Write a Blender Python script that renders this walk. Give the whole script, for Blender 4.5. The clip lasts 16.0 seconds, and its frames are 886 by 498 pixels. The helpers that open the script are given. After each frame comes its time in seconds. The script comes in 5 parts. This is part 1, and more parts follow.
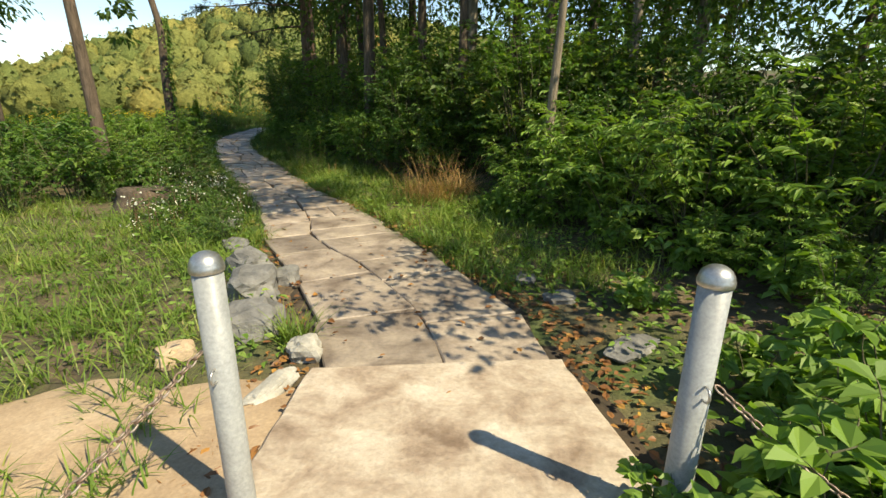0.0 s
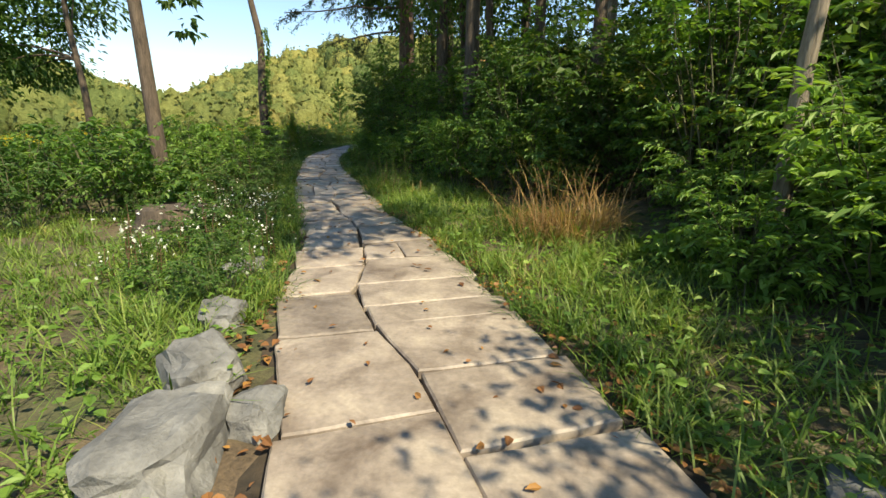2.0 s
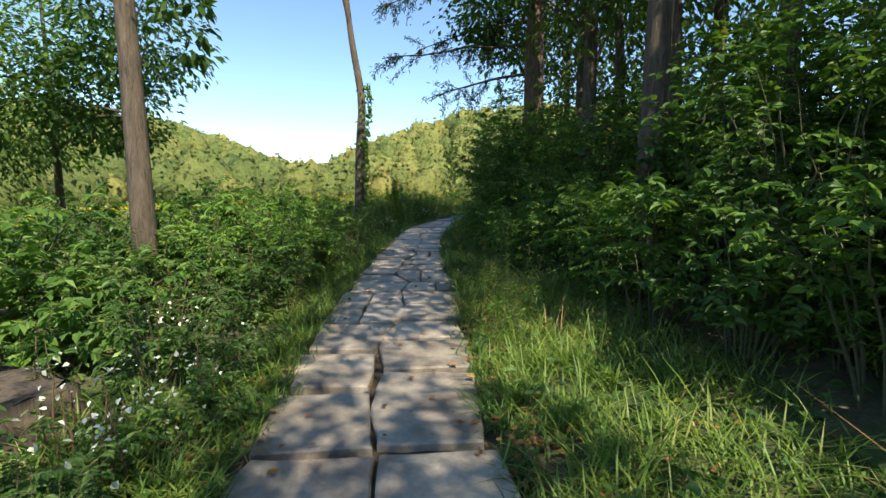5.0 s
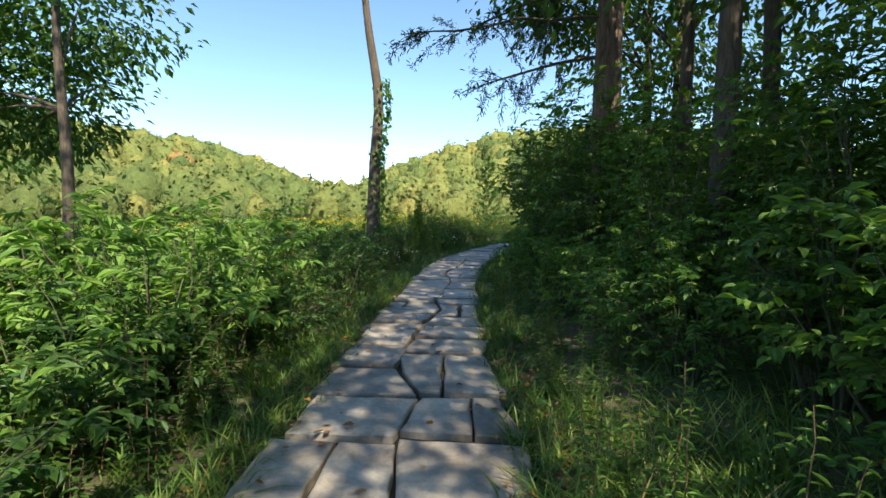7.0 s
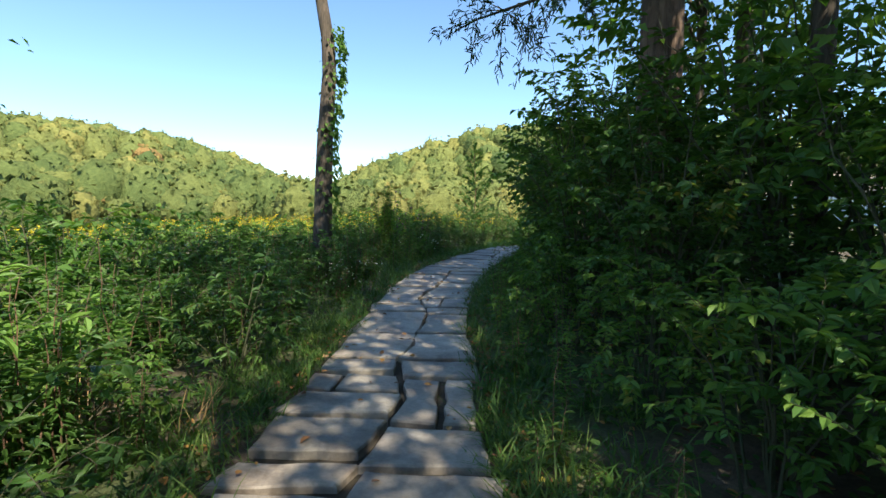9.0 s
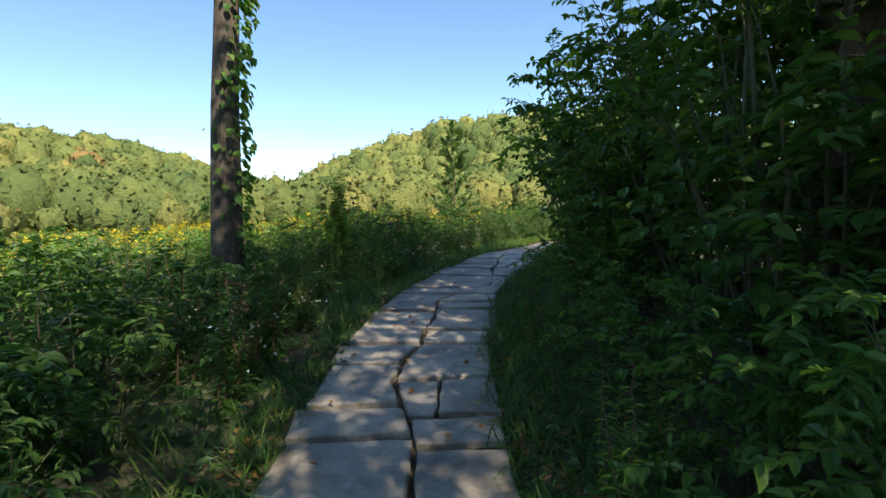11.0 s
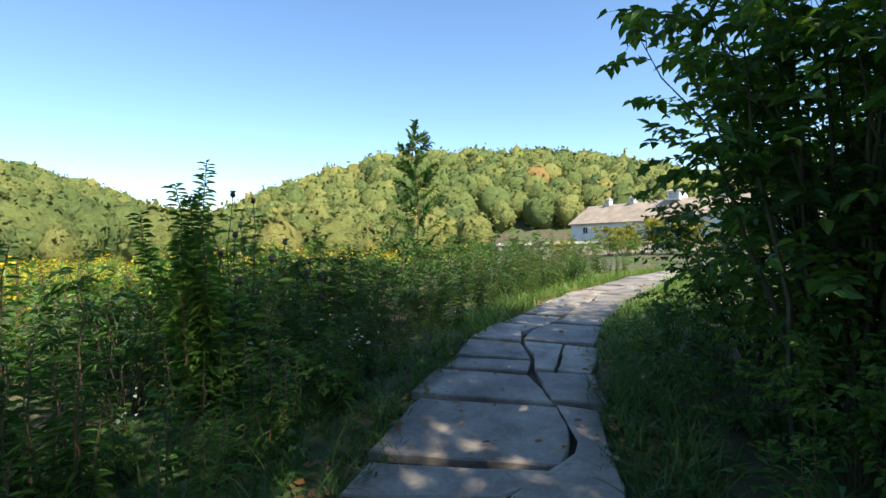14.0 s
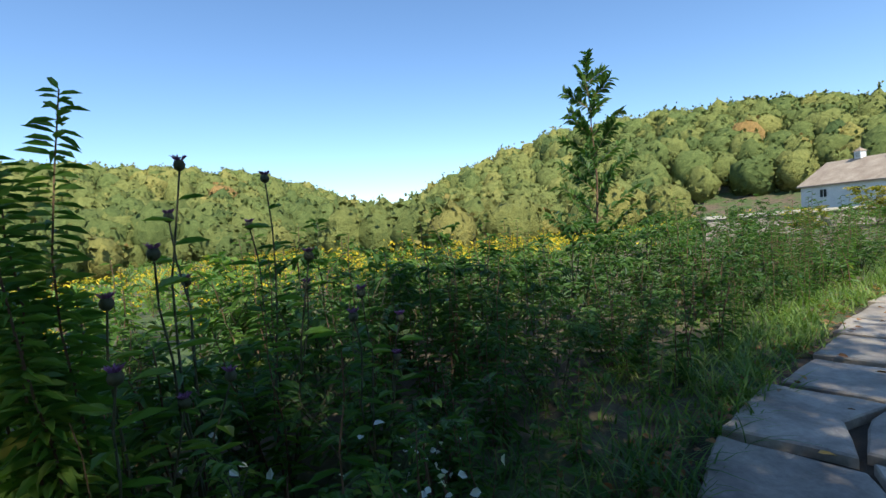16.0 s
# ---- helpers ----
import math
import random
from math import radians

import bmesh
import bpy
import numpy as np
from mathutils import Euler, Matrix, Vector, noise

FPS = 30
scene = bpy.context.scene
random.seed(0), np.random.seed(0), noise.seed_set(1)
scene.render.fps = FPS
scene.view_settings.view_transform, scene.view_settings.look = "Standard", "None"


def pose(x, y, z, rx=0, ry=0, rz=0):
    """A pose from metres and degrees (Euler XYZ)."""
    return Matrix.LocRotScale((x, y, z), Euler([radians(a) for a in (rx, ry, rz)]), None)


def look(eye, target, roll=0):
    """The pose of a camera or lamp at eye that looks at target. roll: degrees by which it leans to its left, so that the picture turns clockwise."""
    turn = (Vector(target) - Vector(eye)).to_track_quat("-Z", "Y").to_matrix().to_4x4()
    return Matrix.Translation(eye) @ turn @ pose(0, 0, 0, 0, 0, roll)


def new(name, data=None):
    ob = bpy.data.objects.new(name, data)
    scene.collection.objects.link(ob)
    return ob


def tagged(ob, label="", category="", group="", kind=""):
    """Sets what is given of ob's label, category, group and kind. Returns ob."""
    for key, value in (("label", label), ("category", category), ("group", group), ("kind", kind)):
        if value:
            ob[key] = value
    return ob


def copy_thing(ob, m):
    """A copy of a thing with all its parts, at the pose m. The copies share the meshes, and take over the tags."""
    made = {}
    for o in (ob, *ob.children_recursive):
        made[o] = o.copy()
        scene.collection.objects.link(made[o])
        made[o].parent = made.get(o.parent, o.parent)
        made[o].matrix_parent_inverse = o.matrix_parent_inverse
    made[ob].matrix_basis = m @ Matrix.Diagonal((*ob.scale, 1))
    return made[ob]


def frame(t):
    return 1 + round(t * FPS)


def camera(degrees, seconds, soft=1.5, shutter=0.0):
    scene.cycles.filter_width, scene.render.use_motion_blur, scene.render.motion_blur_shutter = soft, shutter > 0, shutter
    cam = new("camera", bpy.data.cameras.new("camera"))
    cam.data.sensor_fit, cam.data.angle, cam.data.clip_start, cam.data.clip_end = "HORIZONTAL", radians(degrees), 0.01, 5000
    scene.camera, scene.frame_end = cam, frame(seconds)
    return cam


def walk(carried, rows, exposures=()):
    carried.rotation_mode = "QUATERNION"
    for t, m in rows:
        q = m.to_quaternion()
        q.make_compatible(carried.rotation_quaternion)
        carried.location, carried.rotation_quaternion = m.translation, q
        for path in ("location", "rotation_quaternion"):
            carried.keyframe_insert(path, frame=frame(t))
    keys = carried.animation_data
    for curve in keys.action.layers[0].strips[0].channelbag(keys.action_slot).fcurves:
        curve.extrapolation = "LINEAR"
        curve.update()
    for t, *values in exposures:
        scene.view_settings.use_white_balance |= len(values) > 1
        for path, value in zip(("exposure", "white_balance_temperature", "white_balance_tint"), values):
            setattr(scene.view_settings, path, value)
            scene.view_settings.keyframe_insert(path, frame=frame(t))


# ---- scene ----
cam = camera(86.2, 16.0, soft=1.5)
PATH = [
    (0, 0.000, -0.000, 1.622, 72.85, -0.53, -0.00),
    (0.5, -0.011, 0.725, 1.531, 73.53, -0.39, 3.21),
    (1.0, -0.089, 1.432, 1.417, 73.87, -0.31, 5.97),
    (1.5, -0.155, 2.206, 1.277, 74.49, -0.32, 8.77),
    (2.0, -0.358, 3.067, 1.183, 75.35, -0.22, 11.92),
    (2.5, -0.601, 3.959, 1.173, 76.74, -0.64, 14.21),
    (3.0, -0.875, 4.759, 1.178, 78.47, -0.63, 16.71),
    (3.5, -1.049, 5.551, 1.172, 80.26, -0.63, 19.05),
    (4.0, -1.245, 6.323, 1.167, 81.90, -0.61, 21.11),
    (4.5, -1.485, 7.081, 1.212, 83.00, -0.42, 24.05),
    (4.7, -1.615, 7.377, 1.224, 82.94, -0.14, 25.00),
    (6.8, -3.466, 10.880, 1.232, 85.16, -0.88, 30.00),
    (7, -3.644, 11.221, 1.247, 85.70, -0.73, 29.90),
    (7.5, -4.073, 12.049, 1.247, 85.71, 0.36, 28.03),
    (8, -4.506, 12.854, 1.229, 85.37, 0.52, 26.28),
    (8.5, -4.883, 13.669, 1.215, 84.89, -0.83, 26.92),
    (9, -5.302, 14.388, 1.235, 85.42, -0.47, 27.72),
    (9.2, -5.463, 14.667, 1.234, 85.25, -0.14, 27.93),
    (11.3, -7.475, 18.069, 1.275, 84.65, 1.75, 23.02),
    (11.5, -7.643, 18.360, 1.270, 84.65, 1.55, 22.68),
    (12, -8.057, 19.072, 1.239, 85.06, 1.31, 21.31),
    (12.5, -8.407, 19.791, 1.245, 85.60, 1.43, 20.66),
    (13, -8.805, 20.460, 1.268, 87.24, 1.28, 18.62),
    (13.5, -9.163, 21.073, 1.302, 88.16, 1.13, 17.76),
    (14, -9.550, 21.730, 1.306, 88.86, 1.04, 15.84),
    (14.5, -9.836, 22.370, 1.330, 89.47, 0.94, 17.37),
    (15, -10.096, 23.030, 1.394, 89.15, 1.91, 23.90),
    (15.5, -10.314, 23.663, 1.424, 88.10, 2.81, 32.45),
    (16, -10.388, 24.294, 1.385, 87.57, 4.22, 37.26),
]
EXPOSURES = [(0.0, 0.75, 7000, 5), (2.5, 0.88, 6500, 5), (4.5, 0.88, 6100, 5), (7.0, 1.12, 5950, 4), (9.0, 1.05, 5750, 4), (11.5, 0.87, 6000, 5), (12.5, 1.0, 6150, 5), (13.5, 1.02, 5900, 5), (14.5, 0.78, 5600, 7), (16.0, 0.6, 5500, 6)]
walk(cam, [(t, pose(x, y, z, rx, ry, rz)) for t, x, y, z, rx, ry, rz in PATH], EXPOSURES)

# ---- light ----
SUN = Vector((0.52, -0.373, 0.766)).normalized()
sun = new("sun", bpy.data.lights.new("sun", "SUN"))
sun.data.energy, sun.data.angle, sun.data.color = 5.0, radians(0.6), (1.0, 0.88, 0.66)
sun.matrix_world = look((30, -20, 40), Vector((30, -20, 40)) - SUN)
world = bpy.data.worlds.new("world")
scene.world = world
world.use_nodes = True
wn = world.node_tree.nodes
sky = wn.new("ShaderNodeTexSky")
sky.sky_type, sky.sun_disc = "NISHITA", False
sky.sun_elevation, sky.sun_rotation = math.asin(SUN.z), math.atan2(SUN.x, SUN.y)
sky.air_density, sky.dust_density, sky.ozone_density = 1.0, 0.0, 1.2
wn["Background"].inputs["Strength"].default_value = 0.12
world.node_tree.links.new(sky.outputs["Color"], wn["Background"].inputs["Color"])


# ---- materials ----
def ramp(nodes, links, fac, stops):
    r = nodes.new("ShaderNodeValToRGB")
    while len(r.color_ramp.elements) < len(stops):
        r.color_ramp.elements.new(0.5)
    for e, (p, c) in zip(r.color_ramp.elements, stops):
        e.position, e.color = p, (*c, 1)
    links.new(fac, r.inputs["Fac"])
    return r.outputs["Color"]


def mix(nodes, links, fac, a, b, mode="MIX"):
    m = nodes.new("ShaderNodeMix")
    m.data_type, m.blend_type = "RGBA", mode
    for value, socket in ((fac, m.inputs[0]), (a, m.inputs[6]), (b, m.inputs[7])):
        if hasattr(value, "is_output"):
            links.new(value, socket)
        else:
            socket.default_value = value if isinstance(value, (int, float)) else (*value, 1)
    return m.outputs[2]


def noise_node(nodes, links, scale, detail=4.0, rough=0.6, coords=None, distortion=0.0):
    n = nodes.new("ShaderNodeTexNoise")
    n.inputs["Scale"].default_value, n.inputs["Detail"].default_value = scale, detail
    n.inputs["Roughness"].default_value, n.inputs["Distortion"].default_value = rough, distortion
    if coords:
        links.new(coords, n.inputs["Vector"])
    return n.outputs["Fac"]


def bump(nodes, links, bsdf, height, strength, distance):
    b = nodes.new("ShaderNodeBump")
    b.inputs["Strength"].default_value, b.inputs["Distance"].default_value = strength, distance
    links.new(height, b.inputs["Height"])
    links.new(b.outputs["Normal"], bsdf.inputs["Normal"])


def blank(name, rough=0.8):
    m = bpy.data.materials.new(name)
    m.use_nodes = True
    nodes, links = m.node_tree.nodes, m.node_tree.links
    bsdf = nodes["Principled BSDF"]
    bsdf.inputs["Roughness"].default_value = rough
    coords = nodes.new("ShaderNodeTexCoord").outputs["Object"]
    return m, nodes, links, bsdf, coords


def world_coords(nodes):
    return nodes.new("ShaderNodeNewGeometry").outputs["Position"]


def surface(name, stops, scale, rough=0.85, fine=40.0, relief=0.4, depth=0.01, metal=0.0, at_world=False, per_piece=0.0):
    """Two scales of noise over a colour ramp, with relief; per_piece varies brightness from object to object."""
    m, nodes, links, bsdf, coords = blank(name, rough)
    if at_world:
        coords = world_coords(nodes)
    broad = noise_node(nodes, links, scale, 5, 0.6, coords, 0.4)
    grain = noise_node(nodes, links, fine, 5, 0.7, coords)
    col = ramp(nodes, links, broad, stops)
    g = ramp(nodes, links, grain, [(0.25, (0.72, 0.72, 0.72)), (0.75, (1.2, 1.2, 1.2))])
    col = mix(nodes, links, 1.0, col, g, "MULTIPLY")
    if per_piece:
        rnd = nodes.new("ShaderNodeObjectInfo").outputs["Random"]
        t = ramp(nodes, links, rnd, [(0, (1 - per_piece,) * 3), (1, (1 + per_piece,) * 3)])
        col = mix(nodes, links, 1.0, col, t, "MULTIPLY")
    links.new(col, bsdf.inputs["Base Color"])
    bsdf.inputs["Metallic"].default_value = metal
    both = mix(nodes, links, 0.5, broad, grain)
    bump(nodes, links, bsdf, both, relief, depth)
    return m


def leafy(name, stops, rough=0.5, through_light=0.35, gloss=0.35):
    """Leaves: colour varies from leaf to leaf and with broad patches; light shines through."""
    m, nodes, links, bsdf, coords = blank(name, rough)
    geo = nodes.new("ShaderNodeNewGeometry")
    patch = noise_node(nodes, links, 0.9, 3, 0.6, geo.outputs["Position"])
    r = nodes.new("ShaderNodeMath")
    r.operation, r.use_clamp = "MULTIPLY_ADD", True
    links.new(geo.outputs["Random Per Island"], r.inputs[0])
    r.inputs[1].default_value = 0.65
    s = nodes.new("ShaderNodeMath")
    s.operation = "MULTIPLY_ADD"
    links.new(patch, s.inputs[0])
    s.inputs[1].default_value, s.inputs[2].default_value = 1.2, -0.42
    links.new(s.outputs[0], r.inputs[2])
    col = ramp(nodes, links, r.outputs[0], stops)
    links.new(col, bsdf.inputs["Base Color"])
    bsdf.inputs["Specular IOR Level"].default_value = gloss
    tr = nodes.new("ShaderNodeBsdfTranslucent")
    warm = mix(nodes, links, 1.0, col, (1.5, 1.6, 0.6), "MULTIPLY")
    links.new(warm, tr.inputs["Color"])
    ms = nodes.new("ShaderNodeMixShader")
    ms.inputs[0].default_value = through_light
    out = nodes["Material Output"]
    links.new(bsdf.outputs[0], ms.inputs[1])
    links.new(tr.outputs[0], ms.inputs[2])
    links.new(ms.outputs[0], out.inputs["Surface"])
    return m


def woods_material():
    """Far crowns: hue by tree, shade of green by spray."""
    m, nodes, links, bsdf, coords = blank("woods", 0.85)
    a = nodes.new("ShaderNodeAttribute")
    a.attribute_name = "tree"
    hue = ramp(nodes, links, a.outputs["Fac"], [(0.0, (0.1, 0.14, 0.05)), (0.3, (0.17, 0.205, 0.065)), (0.6, (0.25, 0.26, 0.08)), (0.82, (0.33, 0.3, 0.09)), (0.94, (0.38, 0.3, 0.095)), (1.0, (0.38, 0.24, 0.09))])
    geo = nodes.new("ShaderNodeNewGeometry")
    grain = noise_node(nodes, links, 1.1, 6, 0.75, geo.outputs["Position"])
    g = ramp(nodes, links, grain, [(0.3, (0.54, 0.58, 0.58)), (0.7, (1.2, 1.15, 1.08))])
    col = mix(nodes, links, 1.0, hue, g, "MULTIPLY")
    links.new(col, bsdf.inputs["Base Color"])
    bsdf.inputs["Specular IOR Level"].default_value = 0.05
    bump(nodes, links, bsdf, grain, 1.0, 0.8)
    return m


def bark_material(name, dark, light, scale=9.0):
    m, nodes, links, bsdf, coords = blank(name, 0.95)
    mp = nodes.new("ShaderNodeMapping")
    mp.inputs["Scale"].default_value = (1, 1, 0.16)
    links.new(coords, mp.inputs["Vector"])
    ridges = noise_node(nodes, links, scale * 2.2, 6, 0.7, mp.outputs["Vector"], 0.8)
    broad = noise_node(nodes, links, 1.6, 3, 0.6, coords)
    col = ramp(nodes, links, ridges, [(0.3, dark), (0.65, light)])
    col = mix(nodes, links, 1.0, col, ramp(nodes, links, broad, [(0.3, (0.7, 0.72, 0.68)), (0.7, (1.2, 1.15, 1.1))]), "MULTIPLY")
    links.new(col, bsdf.inputs["Base Color"])
    bump(nodes, links, bsdf, ridges, 0.9, 0.03)
    return m


LEAF_DARK = leafy("leaf_dark", [(0.0, (0.045, 0.1, 0.02)), (0.5, (0.105, 0.195, 0.036)), (0.92, (0.19, 0.27, 0.05)), (1.0, (0.3, 0.27, 0.055))], through_light=0.42)
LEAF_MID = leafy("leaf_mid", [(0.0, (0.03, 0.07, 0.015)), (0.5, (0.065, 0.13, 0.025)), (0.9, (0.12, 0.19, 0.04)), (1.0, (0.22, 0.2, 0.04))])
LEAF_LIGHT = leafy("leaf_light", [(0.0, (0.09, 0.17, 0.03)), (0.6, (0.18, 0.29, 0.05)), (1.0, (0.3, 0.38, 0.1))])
LEAF_TREE = leafy("leaf_tree", [(0.0, (0.03, 0.065, 0.015)), (0.6, (0.07, 0.125, 0.025)), (1.0, (0.14, 0.18, 0.035))], through_light=0.42)
LEAF_YELLOW = leafy("leaf_yellow", [(0.0, (0.1, 0.14, 0.02)), (0.5, (0.26, 0.24, 0.03)), (1.0, (0.5, 0.36, 0.03))])
LEAF_FALLEN = leafy("leaf_fallen", [(0.0, (0.1, 0.045, 0.02)), (0.5, (0.24, 0.11, 0.04)), (0.85, (0.36, 0.19, 0.05)), (1.0, (0.6, 0.45, 0.05))], through_light=0.1)
NEEDLES = leafy("needles", [(0.0, (0.02, 0.05, 0.025)), (1.0, (0.06, 0.1, 0.045))], through_light=0.15)
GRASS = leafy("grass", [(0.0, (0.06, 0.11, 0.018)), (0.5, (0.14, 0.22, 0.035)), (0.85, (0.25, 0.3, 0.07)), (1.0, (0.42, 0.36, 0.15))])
# The same grass with tree shade put into its colour.
GRASS_SHADED = leafy("grass_shaded", [(0.0, (0.035, 0.08, 0.015)), (0.6, (0.085, 0.155, 0.028)), (1.0, (0.2, 0.24, 0.06))])
STRAW = leafy("straw", [(0.0, (0.16, 0.09, 0.035)), (0.6, (0.34, 0.21, 0.08)), (1.0, (0.52, 0.38, 0.17))], through_light=0.2)
FLOWER_YELLOW = leafy("flower_yellow", [(0.0, (0.45, 0.32, 0.01)), (1.0, (0.75, 0.55, 0.02))], through_light=0.3)
FLOWER_WHITE = leafy("flower_white", [(0.0, (0.55, 0.55, 0.5)), (1.0, (0.8, 0.8, 0.75))], through_light=0.3)
FLOWER_PURPLE = leafy("flower_purple", [(0.0, (0.18, 0.07, 0.22)), (1.0, (0.36, 0.17, 0.4))], through_light=0.2)
WOODS = woods_material()
STEM = surface("stem", [(0.3, (0.05, 0.06, 0.025)), (0.7, (0.12, 0.1, 0.05))], 3.0)
STEM_RED = surface("stem_red", [(0.3, (0.1, 0.05, 0.03)), (0.7, (0.22, 0.13, 0.07))], 5.0)
BARK = bark_material("bark", (0.035, 0.026, 0.02), (0.16, 0.12, 0.09))
BARK_PINE = bark_material("bark_pine", (0.045, 0.028, 0.02), (0.22, 0.14, 0.1), 6.0)
BARK_PALE = bark_material("bark_pale", (0.09, 0.075, 0.055), (0.3, 0.25, 0.19), 7.0)
# Dark mottles of both flagstones also stand in for soft leaf shadows.
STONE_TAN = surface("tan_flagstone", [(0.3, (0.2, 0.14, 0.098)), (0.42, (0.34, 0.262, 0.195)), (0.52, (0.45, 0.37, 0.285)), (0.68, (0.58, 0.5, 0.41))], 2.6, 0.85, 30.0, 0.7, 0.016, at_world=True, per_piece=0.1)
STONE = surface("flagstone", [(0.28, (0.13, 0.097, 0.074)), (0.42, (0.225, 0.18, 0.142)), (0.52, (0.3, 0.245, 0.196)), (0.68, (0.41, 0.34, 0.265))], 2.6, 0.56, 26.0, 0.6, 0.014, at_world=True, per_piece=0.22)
ROCK = surface("rock", [(0.3, (0.09, 0.088, 0.085)), (0.55, (0.2, 0.195, 0.185)), (0.8, (0.34, 0.325, 0.29))], 3.0, 0.9, 22.0, 0.9, 0.04)
ROCK_PALE = surface("rock_pale", [(0.3, (0.28, 0.265, 0.23)), (0.7, (0.48, 0.455, 0.4))], 4.0, 0.9, 30.0, 0.8, 0.02)
PAINT = surface("grey_paint", [(0.3, (0.25, 0.26, 0.265)), (0.7, (0.35, 0.36, 0.36))], 6.0, 0.45, 60.0, 0.15, 0.003)
STEEL = surface("dull_steel", [(0.3, (0.4, 0.39, 0.37)), (0.7, (0.58, 0.57, 0.54))], 9.0, 0.38, 80.0, 0.1, 0.002, metal=0.85)
CHAIN = surface("rusty_chain", [(0.35, (0.16, 0.09, 0.055)), (0.65, (0.42, 0.38, 0.34))], 14.0, 0.55, 60.0, 0.3, 0.003, metal=0.6)
WHITEWASH = surface("whitewash", [(0.3, (0.66, 0.66, 0.64)), (0.7, (0.8, 0.8, 0.78))], 0.8, 0.9, 8.0, 0.2, 0.02)
ROOFING = surface("roofing", [(0.3, (0.3, 0.22, 0.16)), (0.7, (0.46, 0.36, 0.27))], 0.7, 0.9, 6.0, 0.4, 0.03)
WALL_STONE = surface("flagstone", [(0.25, (0.2, 0.165, 0.13)), (0.45, (0.34, 0.29, 0.235)), (0.7, (0.46, 0.4, 0.32))], 2.3, 0.8, 26.0, 0.6, 0.014, at_world=True, per_piece=0.22)
COPING = surface("coping", [(0.3, (0.42, 0.38, 0.31)), (0.7, (0.56, 0.5, 0.42))], 1.4, 0.9, 9.0, 0.3, 0.02)
DARK_GLASS, _n, _l, _b, _c = blank("dark_glass", 0.08)
_b.inputs["Base Color"].default_value = (0.03, 0.035, 0.04, 1)


def ground_material():
    """Soil with leaf litter, sandy earth near the start, and mossy green further off."""
    m, nodes, links, bsdf, _ = blank("ground", 0.95)
    p = world_coords(nodes)
    broad = noise_node(nodes, links, 0.35, 4, 0.6, p)
    mid = noise_node(nodes, links, 3.0, 5, 0.65, p, 0.6)
    fine = noise_node(nodes, links, 38.0, 5, 0.75, p)
    soil = ramp(nodes, links, mid, [(0.3, (0.05, 0.038, 0.024)), (0.55, (0.13, 0.095, 0.06)), (0.75, (0.22, 0.165, 0.1))])
    green = ramp(nodes, links, mid, [(0.3, (0.035, 0.06, 0.015)), (0.7, (0.1, 0.14, 0.035))])
    col = mix(nodes, links, ramp(nodes, links, broad, [(0.42, (0, 0, 0)), (0.58, (1, 1, 1))]), soil, green)
    col = mix(nodes, links, 1.0, col, ramp(nodes, links, fine, [(0.3, (0.6, 0.6, 0.6)), (0.7, (1.4, 1.35, 1.3))]), "MULTIPLY")
    links.new(col, bsdf.inputs["Base Color"])
    bump(nodes, links, bsdf, fine, 0.7, 0.03)
    return m


GROUND = ground_material()
SAND = surface("sandy_earth", [(0.3, (0.3, 0.21, 0.13)), (0.55, (0.42, 0.31, 0.2)), (0.75, (0.5, 0.39, 0.27))], 2.2, 0.95, 45.0, 0.7, 0.015, at_world=True)
SOIL = surface("joint_soil", [(0.3, (0.025, 0.02, 0.014)), (0.7, (0.085, 0.06, 0.036))], 4.0, 0.95, 45.0, 0.8, 0.02, at_world=True)

# ---- ground ----
PROFILE_Y = np.arange(-2.0, 30.0, 2.0)
PROFILE_Z = np.array([0.06, 0.0, -0.15, -0.268, -0.31, -0.302, -0.276, -0.263, -0.259, -0.257, -0.255, -0.229, -0.173, -0.093, 0.01, 0.118])
LEFT_Y = [-4, 2.1, 3.1, 3.74, 4.46, 6.07, 7.0, 8.26, 9.2, 12.4, 14.1, 16.3, 18.5, 20.45, 21.8, 23.7, 25.3, 27.2, 29.1, 31.5, 35.6, 42]
LEFT_X = [-1.0, -0.99, -0.9, -1.07, -1.4, -2.23, -2.77, -3.34, -3.73, -5.65, -6.54, -7.72, -8.75, -9.67, -10.3, -10.75, -10.9, -10.85, -10.41, -9.92, -8.4, -5.2]
RIGHT_Y = [-4, 2.1, 2.74, 4.22, 5.15, 6.5, 7.7, 8.56, 9.8, 12.8, 14, 14.94, 16.9, 18.7, 20.4, 21.9, 24.5, 25.8, 27.7, 29.7, 32.8, 38.8, 42]
RIGHT_X = [1.3, 1.1, 0.95, 0.75, 0.23, -0.39, -1.0, -1.5, -2.4, -4.05, -4.6, -5.2, -6.25, -7.2, -8.03, -8.63, -9.3, -9.37, -9.31, -8.93, -7.96, -6.0, -4.4]
SKY_AZ = [-60, -25, -11, -3.5, 5, 14, 24.7, 33.6, 38.5, 43, 47, 51, 57, 64, 73, 85, 120]
SKY_EL = [6.0, 6.0, 6.3, 8.8, 10.0, 10.6, 9.8, 6.9, 4.7, 2.4, 3.9, 5.6, 7.2, 8.0, 8.3, 8.2, 7.0]


def left_x(y):
    return float(np.interp(y, LEFT_Y, LEFT_X))


def right_x(y):
    return float(np.interp(y, RIGHT_Y, RIGHT_X))


